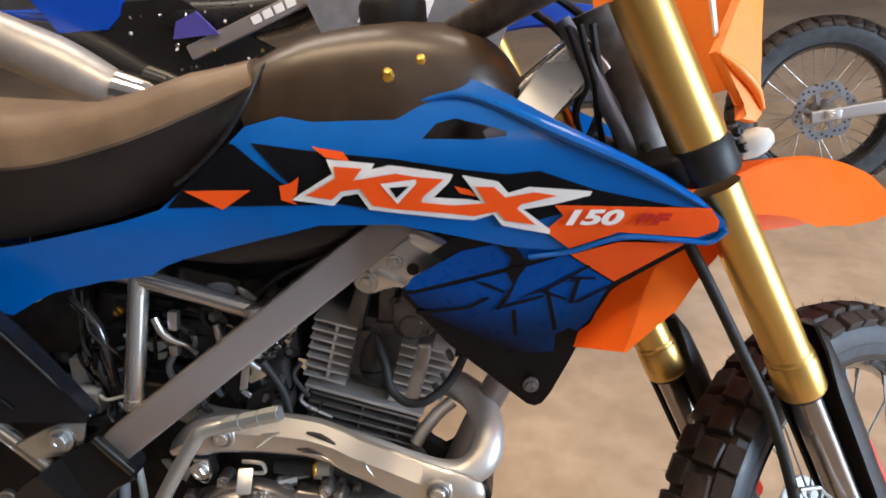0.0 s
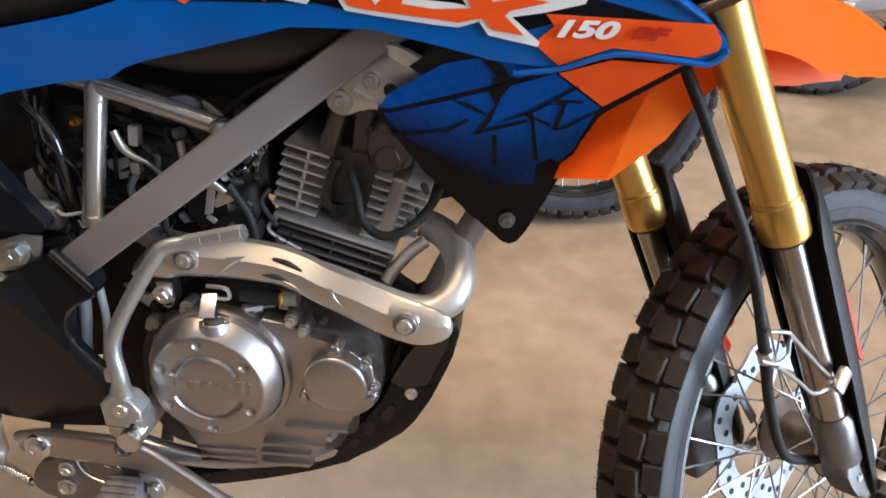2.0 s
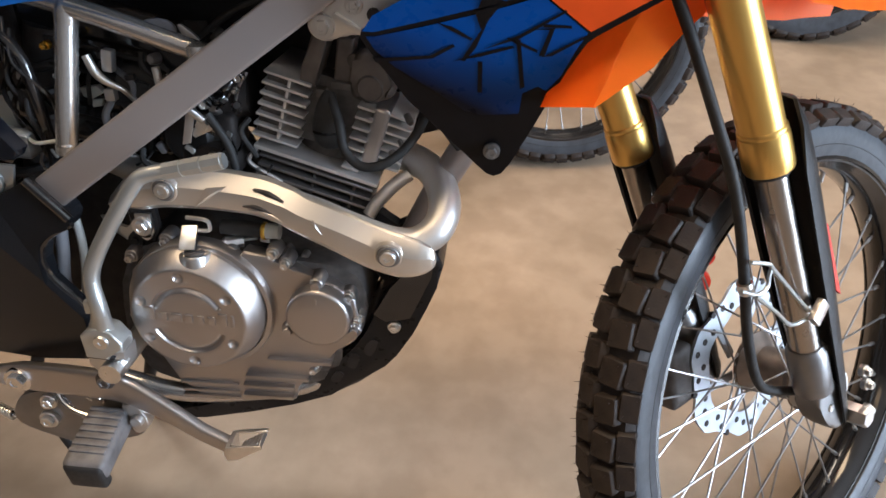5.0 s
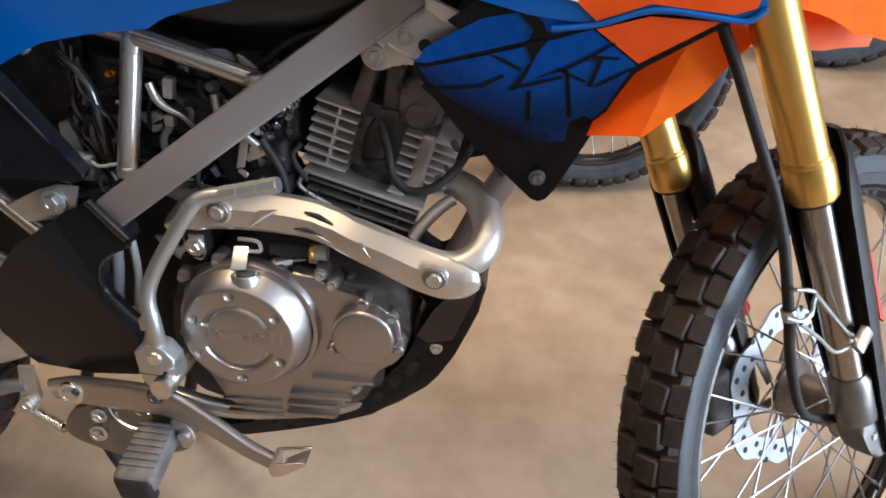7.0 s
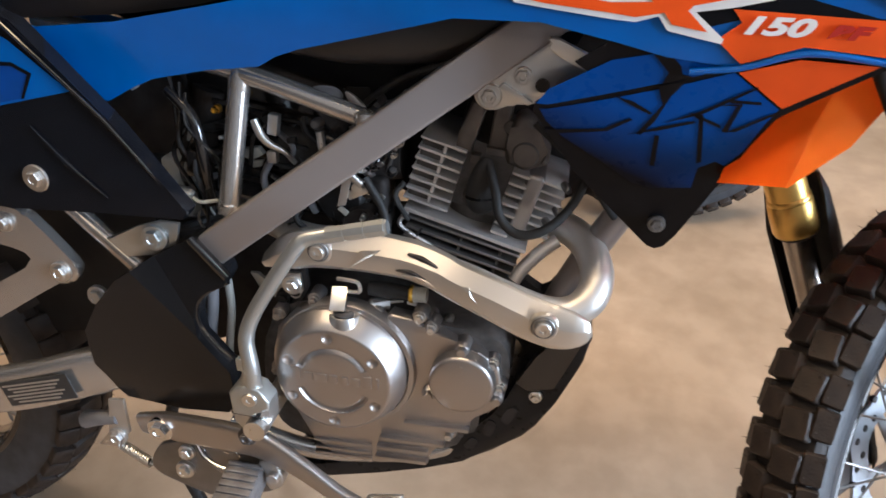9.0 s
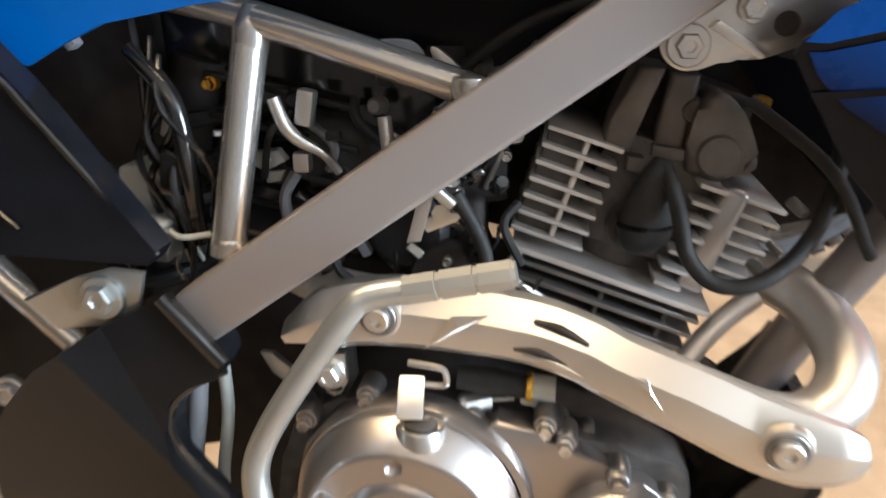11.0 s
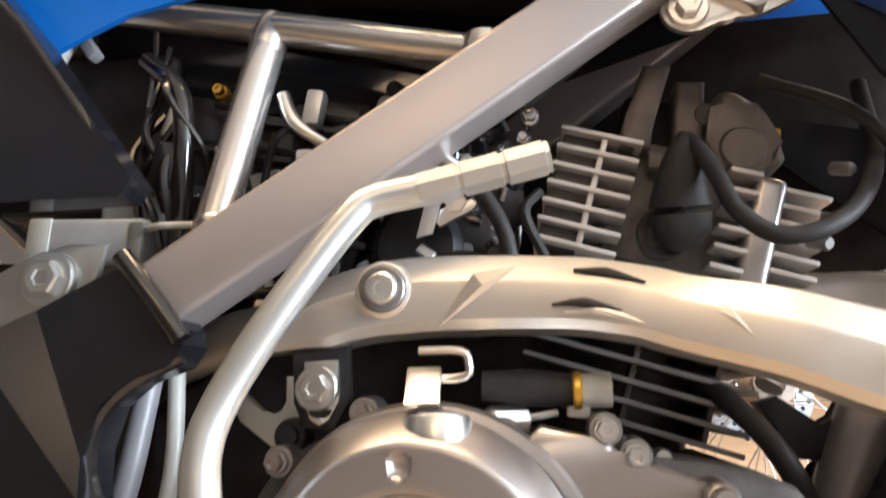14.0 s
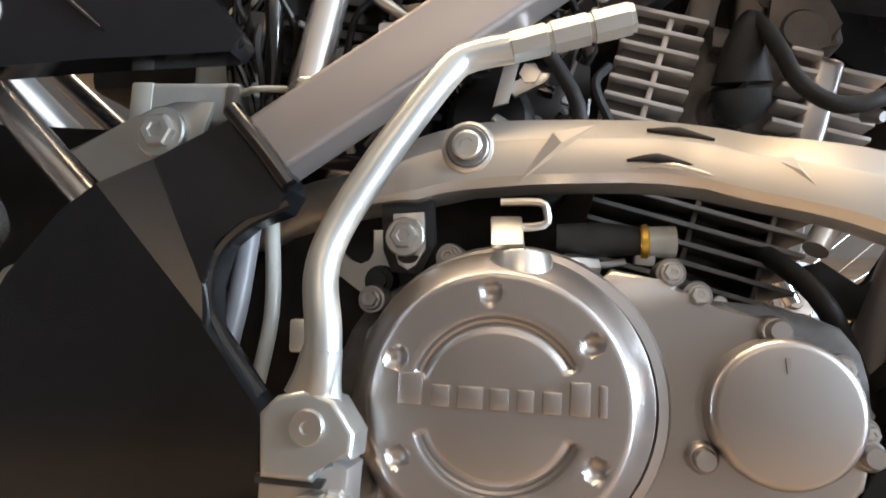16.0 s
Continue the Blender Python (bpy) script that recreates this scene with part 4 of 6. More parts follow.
part("spark_plug_lead", tube([(0.122, -0.030, 0.660), (0.127, -0.038, 0.648), (0.133, -0.045, 0.630), (0.139, -0.055, 0.607), (0.157, -0.060, 0.591), (0.182, -0.060, 0.594), (0.208, -0.047, 0.613), (0.226, -0.028, 0.645), (0.236, 0.0, 0.70)], 0.0052, 12, 6), RUBBER, engine)
part("brass_fitting", box((0.012, 0.012, 0.013), pose(0.196, 0.050, 0.686, 0, 15, 0), 0.004), BRASS, engine)
for x, z, r in ((0.206, 0.635, 0.0042), (0.188, 0.592, 0.0046), (0.197, 0.606, 0.0030)):
    part("head_fitting", lathe([(0, -0.008), (r * 0.7, -0.008), (r, -0.005), (r, 0.006)], pose(x, -0.030, z, 20, 0, 25), 10), AXLE, engine)

# exhaust
exhaust = part("exhaust_pipe", tube([(0.150, 0.05, 0.576), (0.201, 0.030, 0.566), (0.229, 0.004, 0.560), (0.243, -0.026, 0.550), (0.247, -0.050, 0.537), (0.239, -0.068, 0.521), (0.218, -0.078, 0.511), (0.190, -0.083, 0.516), (0.15, -0.082, 0.5305), (0.09, -0.074, 0.549), (0.0, -0.06, 0.562), (-0.10, -0.030, 0.556), (-0.18, 0.02, 0.556), (-0.27, 0.045, 0.54), (-0.36, 0.02, 0.580), (-0.43, -0.05, 0.665)], [0.0185] * 6 + [0.017, 0.0145, 0.0135, 0.0135, 0.0135, 0.016] + [0.0185] * 4, 24, 6), PIPE, bike, "satin steel exhaust pipe")
part("muffler", tube([(-0.41, -0.04, 0.645), (-0.46, -0.085, 0.69), (-0.62, -0.10, 0.76), (-0.80, -0.10, 0.83)], [0.02, 0.045, 0.05, 0.045], 24, 4), BLACK, exhaust)
part("support_rod", tube([(0.1545, -0.018, 0.511), (0.1642, -0.012, 0.525), (0.1835, -0.003, 0.5445), (0.2010, 0.005, 0.5560)], 0.0080, 14, 5), PIPE, exhaust)
GUARD_SECTION = [(0.12, -1.0), (-0.70, -0.98), (-0.93, -0.80), (-1.0, -0.3), (-1.0, 0.15), (0.88, 0.15), (1.0, 0.02), (1.0, -0.12), (0.93, -0.32), (0.22, -0.98)]
guard = part("heat_guard", loft([((-0.126, -0.064, 0.541), 0.007, 0.018), ((-0.092, -0.065, 0.556), 0.021, 0.022), ((-0.045, -0.066, 0.564), 0.023, 0.023), ((0.035, -0.071, 0.5615), 0.0212, 0.024), ((0.075, -0.079, 0.5545), 0.0205, 0.023), ((0.10, -0.088, 0.5460), 0.0205, 0.020), ((0.14, -0.100, 0.5345), 0.0222, 0.017), ((0.178, -0.106, 0.5200), 0.0238, 0.0155), ((0.206, -0.109, 0.5125), 0.0238, 0.0145), ((0.226, -0.110, 0.5110), 0.0195, 0.013), ((0.238, -0.110, 0.5110), 0.0130, 0.0095), ((0.243, -0.109, 0.511), 0.005, 0.005)], GUARD_SECTION, 6), GUARD, exhaust, "satin silver exhaust heat guard with slots", sharp=24)
for x, y, z in ((-0.055, -0.0895, 0.566), (0.1945, -0.1228, 0.5165)):
    part("recess", lathe([(0.0165, 0.004), (0.0150, -0.0006), (0.0132, -0.0014), (0.0118, 0.0), (0.0, 0.0)], pose(x, y, z), 28), GUARD, guard)
    part("washer", lathe([(0.0, -0.0022), (0.0115, -0.0022), (0.0125, -0.0012), (0.0125, 0.002)], pose(x, y, z), 24), AXLE, guard)
    part("bolt", lathe([(0.0, -0.0032), (0.0036, -0.0032), (0.0038, -0.0060), (0.0072, -0.0060), (0.0086, -0.0048), (0.0090, -0.0015), (0.0090, 0.001)], pose(x, y - 0.001, z), 24), STEEL, guard)
# Nothing is cut: dark lens shapes stand for the slots' inner shade.
part("slot_shade", loft([((0.046, -0.0895, 0.5715), 0.0008, 0.0026), ((0.062, -0.0930, 0.5685), 0.0030, 0.0028), ((0.080, -0.0975, 0.5620), 0.0008, 0.0026)], squash(0.8), 5), DARK, guard)
part("slot_shade", loft([((0.034, -0.0945, 0.5535), 0.0008, 0.0022), ((0.050, -0.0972, 0.5535), 0.0026, 0.0024), ((0.070, -0.0990, 0.5475), 0.0008, 0.0022)], squash(0.8), 5), DARK, guard)
part("pressed_lip", loft([((0.040, -0.0945, 0.5495), 0.0010, 0.0022), ((0.060, -0.0980, 0.5480), 0.0020, 0.0030), ((0.090, -0.1030, 0.5360), 0.0008, 0.0020)], squash(0.8), 5), GUARD, guard)


def wedge(name, p, q, r, deep):
    """A raised triangular facet between three points on the guard's face."""
    bm = bmesh.new()
    low = [bm.verts.new(v) for v in (p, q, r)]
    peak = bm.verts.new((Vector(p) + Vector(q) * 0.4 + Vector(r) * 0.8) / 2.2 + Vector((0.001, -deep, 0.002)))
    for k in range(3):
        bm.faces.new((low[k], low[(k + 1) % 3], peak))
    bm.faces.new(low[::-1])
    return part(name, bm, GUARD, guard, sharp=10)


wedge("pressed_rib", (0.1030, -0.1080, 0.5495), (0.1150, -0.1107, 0.5485), (0.1330, -0.1150, 0.5200), 0.0030)
wedge("pressed_rib", (0.018, -0.0935, 0.575), (-0.006, -0.0925, 0.572), (-0.026, -0.0895, 0.544), 0.0020)

# kick starter
kick = part("kick_starter", tube([(-0.120, -0.156, 0.424), (-0.1165, -0.160, 0.437), (-0.115, -0.162, 0.459), (-0.118, -0.158, 0.487), (-0.111, -0.153, 0.512), (-0.088, -0.147, 0.551), (-0.060, -0.138, 0.592), (-0.048, -0.134, 0.602), (-0.024, -0.131, 0.607)], [0.0095, 0.0095, 0.0090, 0.0086, 0.0084, 0.0084, 0.0083, 0.0082, 0.0082], 16, 6), ZINC, bike, "folded zinc-plated kick starter lever")
part("lever_grip", tube([(-0.030, -0.132, 0.606), (0.036, -0.129, 0.6200)], 0.0079, 8, 1), ZINC, kick, sharp=25)
for k in range(3):
    p0, p1 = Vector((-0.027, -0.1316, 0.6065)).lerp(Vector((0.036, -0.129, 0.6200)), k / 3), Vector((-0.027, -0.1316, 0.6065)).lerp(Vector((0.036, -0.129, 0.6200)), k / 3 + 0.30)
    part("grip_band", tube([p0, p0.lerp(p1, 0.02), p0.lerp(p1, 0.98), p1], [0.0079, 0.0090, 0.0090, 0.0079], 8, 1), ZINC, kick, sharp=25)
part("knuckle", prism([(-0.1434, 0.4212), (-0.1351, 0.4293), (-0.1198, 0.4325), (-0.1072, 0.4279), (-0.0973, 0.4126), (-0.0984, 0.4011), (-0.1094, 0.4033), (-0.1172, 0.3903), (-0.1424, 0.3921)], -0.168, -0.142, 0.003, 3), ZINC, kick)
part("knuckle_flare", loft([((-0.1205, -0.158, 0.428), 0.0150, 0.0075), ((-0.1180, -0.160, 0.438), 0.0118, 0.0085), ((-0.1150, -0.162, 0.452), 0.0095, 0.0092)], [(math.cos(0.4 * k), math.sin(0.4 * k)) for k in range(16)], 4), ZINC, kick)
part("knuckle_jaw", prism([(-0.146, 0.392), (-0.120, 0.390), (-0.110, 0.400), (-0.102, 0.396), (-0.104, 0.372), (-0.116, 0.362), (-0.138, 0.364), (-0.147, 0.376)], -0.160, -0.132, 0.003, 2), CAST, kick)
# Dark block painted in for the shade between the jaws.
part("jaw_slot_shade", prism([(-0.146, 0.3890), (-0.114, 0.3870), (-0.112, 0.3910), (-0.146, 0.3930)], -0.1640, -0.150, 0.0), DARK, kick)
part("jaw_bolt", lathe([(0, -0.004), (0.005, -0.004), (0.0062, -0.002), (0.0062, 0.008)], pose(-0.108, -0.160, 0.381), 6), STEEL, kick)
part("knuckle_pin", lathe([(0, -0.0015), (0.0026, -0.0015), (0.0030, -0.0030), (0.0078, -0.0030), (0.0085, -0.0015), (0.0085, 0.006)], pose(-0.1194, -0.1680, 0.4153), 24), STEEL, kick)
part("lever_tab", box((0.008, 0.008, 0.016), pose(-0.1275, -0.160, 0.457), 0.002), ZINC, kick)
part("shaft", lathe([(0.0, -0.172), (0.013, -0.172), (0.013, -0.07)], pose(-0.118, 0, 0.373), 20), STEEL, kick)

# skid plate
skid = part("skid_plate", prism([(0.228, 0.496), (0.242, 0.490), (0.248, 0.475), (0.241, 0.448), (0.232, 0.4253), (0.213, 0.382), (0.192, 0.3468), (0.177, 0.3288), (0.141, 0.2973), (0.105, 0.276), (0.055, 0.256), (-0.005, 0.238), (-0.07, 0.222), (-0.138, 0.212),
                                (-0.132, 0.228), (-0.06, 0.246), (0.0, 0.262), (0.065, 0.282), (0.115, 0.318), (0.145, 0.352), (0.158, 0.385), (0.172, 0.425), (0.20, 0.452)], -0.072, 0.072, 0.006, 3), SATIN, bike, "black plastic engine skid plate")
bolt(skid, 0.190, -0.074, 0.391, 0.0055)
part("skid_facet", panel([(0.1671, 0.4118), (0.1810, 0.4011), (0.2100, 0.4067), (0.2350, 0.4635), (0.2375, 0.4806), (0.2036, 0.4674), (0.1878, 0.4486)], lambda x, z: -0.082 + (x - 0.15) * 0.075, 0, 0.01), GLOSS, skid, "glossy black front face of the skid plate")
part("skid_top", prism([(0.1526, 0.5027), (0.1645, 0.5061), (0.1862, 0.4866), (0.1972, 0.4924), (0.2082, 0.5114), (0.2180, 0.5320), (0.2260, 0.5100), (0.2050, 0.4650), (0.1708, 0.4700)], 0.0, 0.020, 0.002), BLACK, skid)
# Uncut holes: dark pieces give the shade behind the plate.
for hole in ([(0.1287, 0.3277), (0.1357, 0.3465), (0.1450, 0.3418), (0.1388, 0.3230)], [(0.1505, 0.3514), (0.1606, 0.3684), (0.1691, 0.3645), (0.1598, 0.3440)], [(0.1060, 0.3020), (0.1150, 0.3160), (0.1235, 0.3120), (0.1160, 0.2990)]):
    part("skid_hole_shade", prism(rounded(hole, 3), -0.0735, -0.068, 0), DARK, skid)
part("lower_frame_rail", tube([(0.14, -0.045, 0.33), (0.08, -0.062, 0.287), (0.0, -0.07, 0.272), (-0.10, -0.075, 0.268), (-0.2, -0.08, 0.30)], 0.0125, 14, 5), SILVER_TUBE, spar)

# brake pedal
pedal = part("brake_pedal", loft([((-0.300, -0.120, 0.317), 0.014, 0.006), ((-0.250, -0.132, 0.328), 0.021, 0.007), ((-0.170, -0.148, 0.339), 0.0215, 0.007), ((-0.122, -0.152, 0.336), 0.019, 0.007), ((-0.078, -0.155, 0.314), 0.0135, 0.007), ((-0.034, -0.158, 0.284), 0.0105, 0.007), ((-0.001, -0.160, 0.267), 0.010, 0.007)], squash(0.55), 6), CASE, bike, "satin metal brake pedal with serrated tip")
tip = part("pedal_tip", prism([(0.022, 0.308), (0.026, 0.294), (0.040, 0.296), (0.076, 0.324), (0.074, 0.331), (0.05, 0.326), (0.026, 0.322)], -0.222, -0.219, 0.001), STEEL, pedal, m=pose(-0.022, 0.04, -0.036) @ pose(0.03, -0.205, 0.305) @ Matrix.Diagonal((0.88, 0.9, 0.74, 1)) @ pose(-0.03, 0.205, -0.305))
for k in range(7):
    part("tooth", box((0.0045, 0.030, 0.006), pose(0.042 + 0.0048 * k, -0.206, 0.3005 + 0.0037 * k, 0, -37, 0), 0.0008, 1), STEEL, tip)
part("tip_end", prism([(0.026, 0.322), (0.026, 0.294), (0.032, 0.294), (0.032, 0.322)], -0.221, -0.19, 0.001), STEEL, tip)
part("tip_back", prism([(0.030, 0.319), (0.030, 0.323), (0.075, 0.332), (0.076, 0.328)], -0.193, -0.19, 0.0), STEEL, tip)
bolt(pedal, -0.2625, -0.139, 0.3260, 0.0115, CHROME)
bolt(pedal, -0.135, -0.158, 0.352, 0.008, DARK_CAST)
# peg, bracket and spring
peg_plate = part("peg_bracket", prism(rounded([(-0.2904, 0.2560), (-0.2700, 0.2960), (-0.2176, 0.3060), (-0.150, 0.300), (-0.115, 0.285), (-0.125, 0.245), (-0.165, 0.232), (-0.2041, 0.2200), (-0.255, 0.2340)], 4), -0.132, -0.122, 0.002), AXLE, bike, "cast foot peg bracket")
bolt(peg_plate, -0.242, -0.136, 0.262, 0.0085, STEEL)
bolt(peg_plate, -0.236, -0.134, 0.290, 0.0075, STEEL)
for k in range(4):
    part("return_spring", tube([(-0.216 + 0.004 * k, -0.140, 0.314 - 0.0055 * k), (-0.200 + 0.004 * k, -0.150, 0.301 - 0.004 * k), (-0.172 + 0.003 * k, -0.155, 0.293 - 0.003 * k), (-0.140, -0.150, 0.293 - 0.002 * k), (-0.120, -0.142, 0.302)], 0.0026, 8, 4), CHROME, peg_plate)
PEG = pose(-0.149, -0.180, 0.276, 13, 4, 2)
foot_peg = part("foot_peg", box((0.050, 0.084, 0.032), PEG, 0.011, 4), PEG_RUBBER, bike, "grey ribbed rubber foot peg")
for k in range(8):
    part("rubber_rib", box((0.042 - 0.012 * (k == 7), 0.0055, 0.007), PEG @ pose(0, 0.033 - 0.0092 * k, 0.0155 - 0.004 * (k == 7)), 0.0018, 2), PEG_RUBBER, foot_peg)
part("end_stop", box((0.046, 0.016, 0.042), PEG @ pose(0, -0.036, -0.008), 0.0075, 3), RUBBER, foot_peg)
part("peg_fork", prism(rounded([(-0.131, 0.306), (-0.110, 0.303), (-0.103, 0.276), (-0.122, 0.264)], 4), -0.150, -0.132, 0.003, 2), CAST, foot_peg)
part("peg_pin", lathe([(0, -0.006), (0.0065, -0.006), (0.0078, -0.003), (0.0078, 0.02)], pose(-0.113, -0.152, 0.288), 20), CAST, foot_peg)
part("peg_ring", lathe([(0.010, -0.002), (0.0115, -0.003), (0.0125, 0.0), (0.0115, 0.003)], pose(-0.172, -0.134, 0.302, 30, 10, 0), 20), CHROME, foot_peg)
part("pedal_spring", tube([(-0.333 + 0.038 * k / 72, -0.128 + 0.0062 * math.cos(k * 1.15), 0.283 - 0.026 * k / 72 + 0.0062 * math.sin(k * 1.15)) for k in range(73)], 0.0015, 6, 2), STEEL, pedal)
part("spring_core", tube([(-0.331, -0.128, 0.2815), (-0.297, -0.128, 0.2580)], 0.0050, 10, 1), DARK, pedal)
part("spring_hook", tube([(-0.297, -0.128, 0.258), (-0.286, -0.128, 0.250), (-0.280, -0.128, 0.252)], 0.0016, 6, 3), STEEL, pedal)
part("spring_hook", tube([(-0.333, -0.128, 0.283), (-0.348, -0.128, 0.286), (-0.358, -0.126, 0.280)], 0.0016, 6, 3), STEEL, pedal)
part("pedal_link", prism([(-0.3352, 0.3530), (-0.3140, 0.3550), (-0.3160, 0.3040), (-0.3400, 0.2757), (-0.3653, 0.2777), (-0.3440, 0.2990)], -0.128, -0.122, 0.002), CAST, pedal)
bolt(pedal, -0.3330, -0.130, 0.2965, 0.0085, CAST)
part("brake_switch", tube([(-0.385, -0.115, 0.305), (-0.36, -0.12, 0.315), (-0.33, -0.125, 0.322)], [0.012, 0.010, 0.007], 12, 3), GREY_PLASTIC, pedal)
part("mud_flap", panel([(-0.62, 0.36), (-0.36, 0.40), (-0.31, 0.46), (-0.27, 0.53), (-0.29, 0.60), (-0.62, 0.63)], lambda x, z: -0.040, 0, 0.004, step=0.05), BLACK, bike, "black rubber mud flap ahead of the rear wheel")
stand = part("side_stand", tube([(-0.19, 0.09, 0.29), (-0.24, 0.12, 0.19), (-0.285, 0.145, 0.07), (-0.31, 0.165, -0.02)], 0.0105, 12, 3), BLACK, bike, "black side stand")
part("stand_foot", box((0.06, 0.035, 0.008), pose(-0.31, 0.167, -0.025, 10), 0.003), BLACK, stand)

# black frame cover
FC = [(-0.345, 0.450), (-0.318, 0.492), (-0.285, 0.527), (-0.24, 0.556), (-0.19, 0.582), (-0.183, 0.582), (-0.154, 0.546), (-0.152, 0.538), (-0.158, 0.527), (-0.178, 0.520), (-0.192, 0.508), (-0.197, 0.485), (-0.193, 0.462), (-0.172, 0.434), (-0.160, 0.418), (-0.160, 0.372), (-0.175, 0.352), (-0.24, 0.345), (-0.315, 0.352), (-0.345, 0.39)]


def cover_depth(x, z):
    """A flat face, a slanting chamfer and a lower face beside the engine."""
    one = ((x + 0.2615) * 0.749 + (z - 0.5416) * 0.662)
    two = ((x + 0.2332) * 0.886 + (z - 0.5534) * 0.463)
    into = max(0.0, one)
    past = max(0.0, min(one, two))
    return -0.131 + 0.06 * max(0.0, -one) + 0.42 * (into - past) + 0.10 * past + max(0, (0.40 - z)) * 0.12


fcover = part("frame_cover", panel(FC, cover_depth, 0, 0.028, step=0.02, creases=(((-0.2615, 0.5416), (0.749, 0.662)), ((-0.2332, 0.5534), (0.886, 0.463)))), COVER_BLACK, bike, "black plastic frame cover beside the engine", sharp=9)
part("cover_lip", tube([(-0.187, -0.121, 0.585), (-0.168, -0.121, 0.562), (-0.152, -0.119, 0.540)], 0.0055, 10, 3), GLOSS, fcover)
part("cover_rim", tube([(-0.154, -0.114, 0.532), (-0.18, -0.117, 0.518), (-0.195, -0.118, 0.50), (-0.197, -0.118, 0.475), (-0.186, -0.117, 0.452), (-0.166, -0.114, 0.425)], 0.004, 8, 5), GLOSS, fcover)
pivot = part("pivot_bracket", prism([(-0.299, 0.5690), (-0.256, 0.5880), (-0.229, 0.5965), (-0.205, 0.5950), (-0.212, 0.5700), (-0.245, 0.5530), (-0.277, 0.5480)], -0.108, -0.103, 0.002), ZINC, spar, "bright plated steel bracket")
bolt(pivot, -0.236, -0.111, 0.5765, 0.0105, ZINC, washer=1.5)
fuse = part("fuse_box", box((0.074, 0.045, 0.029), pose(-0.241, -0.055, 0.6055, 0, 3, 0), 0.004, 3), PALE_GREY, bike, "pale grey plastic fuse box under the seat")
part("box_end", box((0.016, 0.047, 0.030), pose(-0.272, -0.0555, 0.6070, 0, 3, 0), 0.003, 2), CLOUDY, fuse)
part("box_latch", box((0.010, 0.047, 0.024), pose(-0.208, -0.0555, 0.6045, 0, 3, 0), 0.003, 2), ZINC, fuse)
part("reservoir", box((0.034, 0.040, 0.036), pose(-0.232, -0.035, 0.632, 0, 2, 0), 0.005, 3), CLOUDY, fuse, "cloudy pale reservoir")
part("breather_hose", tube([(-0.196, -0.07, 0.53), (-0.198, -0.08, 0.48), (-0.205, -0.085, 0.42), (-0.19, -0.08, 0.36), (-0.18, -0.07, 0.30)], 0.0075, 12, 5), GREY_PLASTIC, bike, "grey breather hose")
part("breather_hose", tube([(-0.186, -0.06, 0.53), (-0.180, -0.07, 0.47), (-0.188, -0.078, 0.40), (-0.182, -0.07, 0.33)], 0.005, 10, 5), CLOUDY, bike, "clear breather hose")

part("drain_hose", tube([(-0.30, -0.05, 0.30), (-0.315, -0.05, 0.24), (-0.30, -0.055, 0.16), (-0.285, -0.05, 0.10)], 0.0085, 12, 5), RUBBER, bike, "black drain hose hanging below the peg")

# swing arm, linkage, rear wheel
swing = part("swing_arm", loft([((-0.26, -0.075, 0.40), 0.028, 0.012), ((-0.30, -0.090, 0.394), 0.030, 0.013), ((-0.36, -0.113, 0.383), 0.031, 0.013), ((-0.48, -0.122, 0.347), 0.032, 0.013), ((-0.70, -0.125, 0.30), 0.026, 0.013)], squash(0.45), 5), SILVER_TUBE, bike, "silver painted swing arm with a black print label")
part("swing_arm_side", loft([((-0.24, 0.10, 0.40), 0.030, 0.014), ((-0.48, 0.122, 0.347), 0.032, 0.013), ((-0.70, 0.125, 0.30), 0.026, 0.013)], squash(0.45), 5), SILVER_TUBE, swing)
label = part("sticker", box((0.105, 0.0015, 0.036), pose(-0.425, -0.1352, 0.361, 0, -15, 0), 0), PAPER, swing, "black rating label with small unreadable print")
for k in range(6):
    part("print_bar", box((0.09 - 0.012 * (k % 3), 0.0006, 0.0022), pose(-0.425, -0.1366, 0.361, 0, -15, 0) @ pose(-0.004, 0, 0.012 - 0.005 * k), 0), CAST, label)
linkp = part("link_plate", prism(rounded([(-0.56, 0.62), (-0.45, 0.607), (-0.405, 0.596), (-0.388, 0.582), (-0.350, 0.535), (-0.347, 0.520), (-0.356, 0.507), (-0.376, 0.504), (-0.47, 0.449), (-0.56, 0.40), (-0.56, 0.44), (-0.455, 0.500), (-0.415, 0.522), (-0.405, 0.534), (-0.425, 0.550), (-0.56, 0.57)], 3), -0.108, -0.094, 0.003), SILVER_TUBE, bike, "silver cast passenger peg hanger")
bolt(linkp, -0.368, -0.110, 0.521, 0.009, STEEL)
bolt(linkp, -0.425, -0.110, 0.580, 0.008, STEEL)
bolt(linkp, -0.335, -0.10, 0.487, 0.009, CAST)
part("shock_absorber", tube([(-0.20, 0.0, 0.72), (-0.28, 0, 0.45)], 0.022, 20, 1), DARK, bike, "dark rear shock absorber")
spring = bmesh.new()
add_tube(spring, [(-0.205 - 0.065 * k / 60 + 0.034 * math.cos(k * 0.72) * 0.95, 0.034 * math.sin(k * 0.72), 0.70 - 0.21 * k / 60 + 0.01 * math.cos(k * 0.72)) for k in range(61)], 0.006, 8, 2)
part("coil_spring", spring, BLACK, bike)


def tyre_mesh(R, W, side):
    prof = [(R - side, -0.42 * W), (R - side * 0.83, -0.49 * W), (R - side * 0.6, -0.53 * W), (R - 0.030, -0.52 * W), (R - 0.018, -0.44 * W), (R - 0.011, -0.22 * W), (R - 0.009, 0), (R - 0.011, 0.22 * W), (R - 0.018, 0.44 * W), (R - 0.030, 0.52 * W), (R - side * 0.6, 0.53 * W), (R - side * 0.83, 0.49 * W), (R - side, 0.42 * W)]
    return lathe(prof, None, 72)


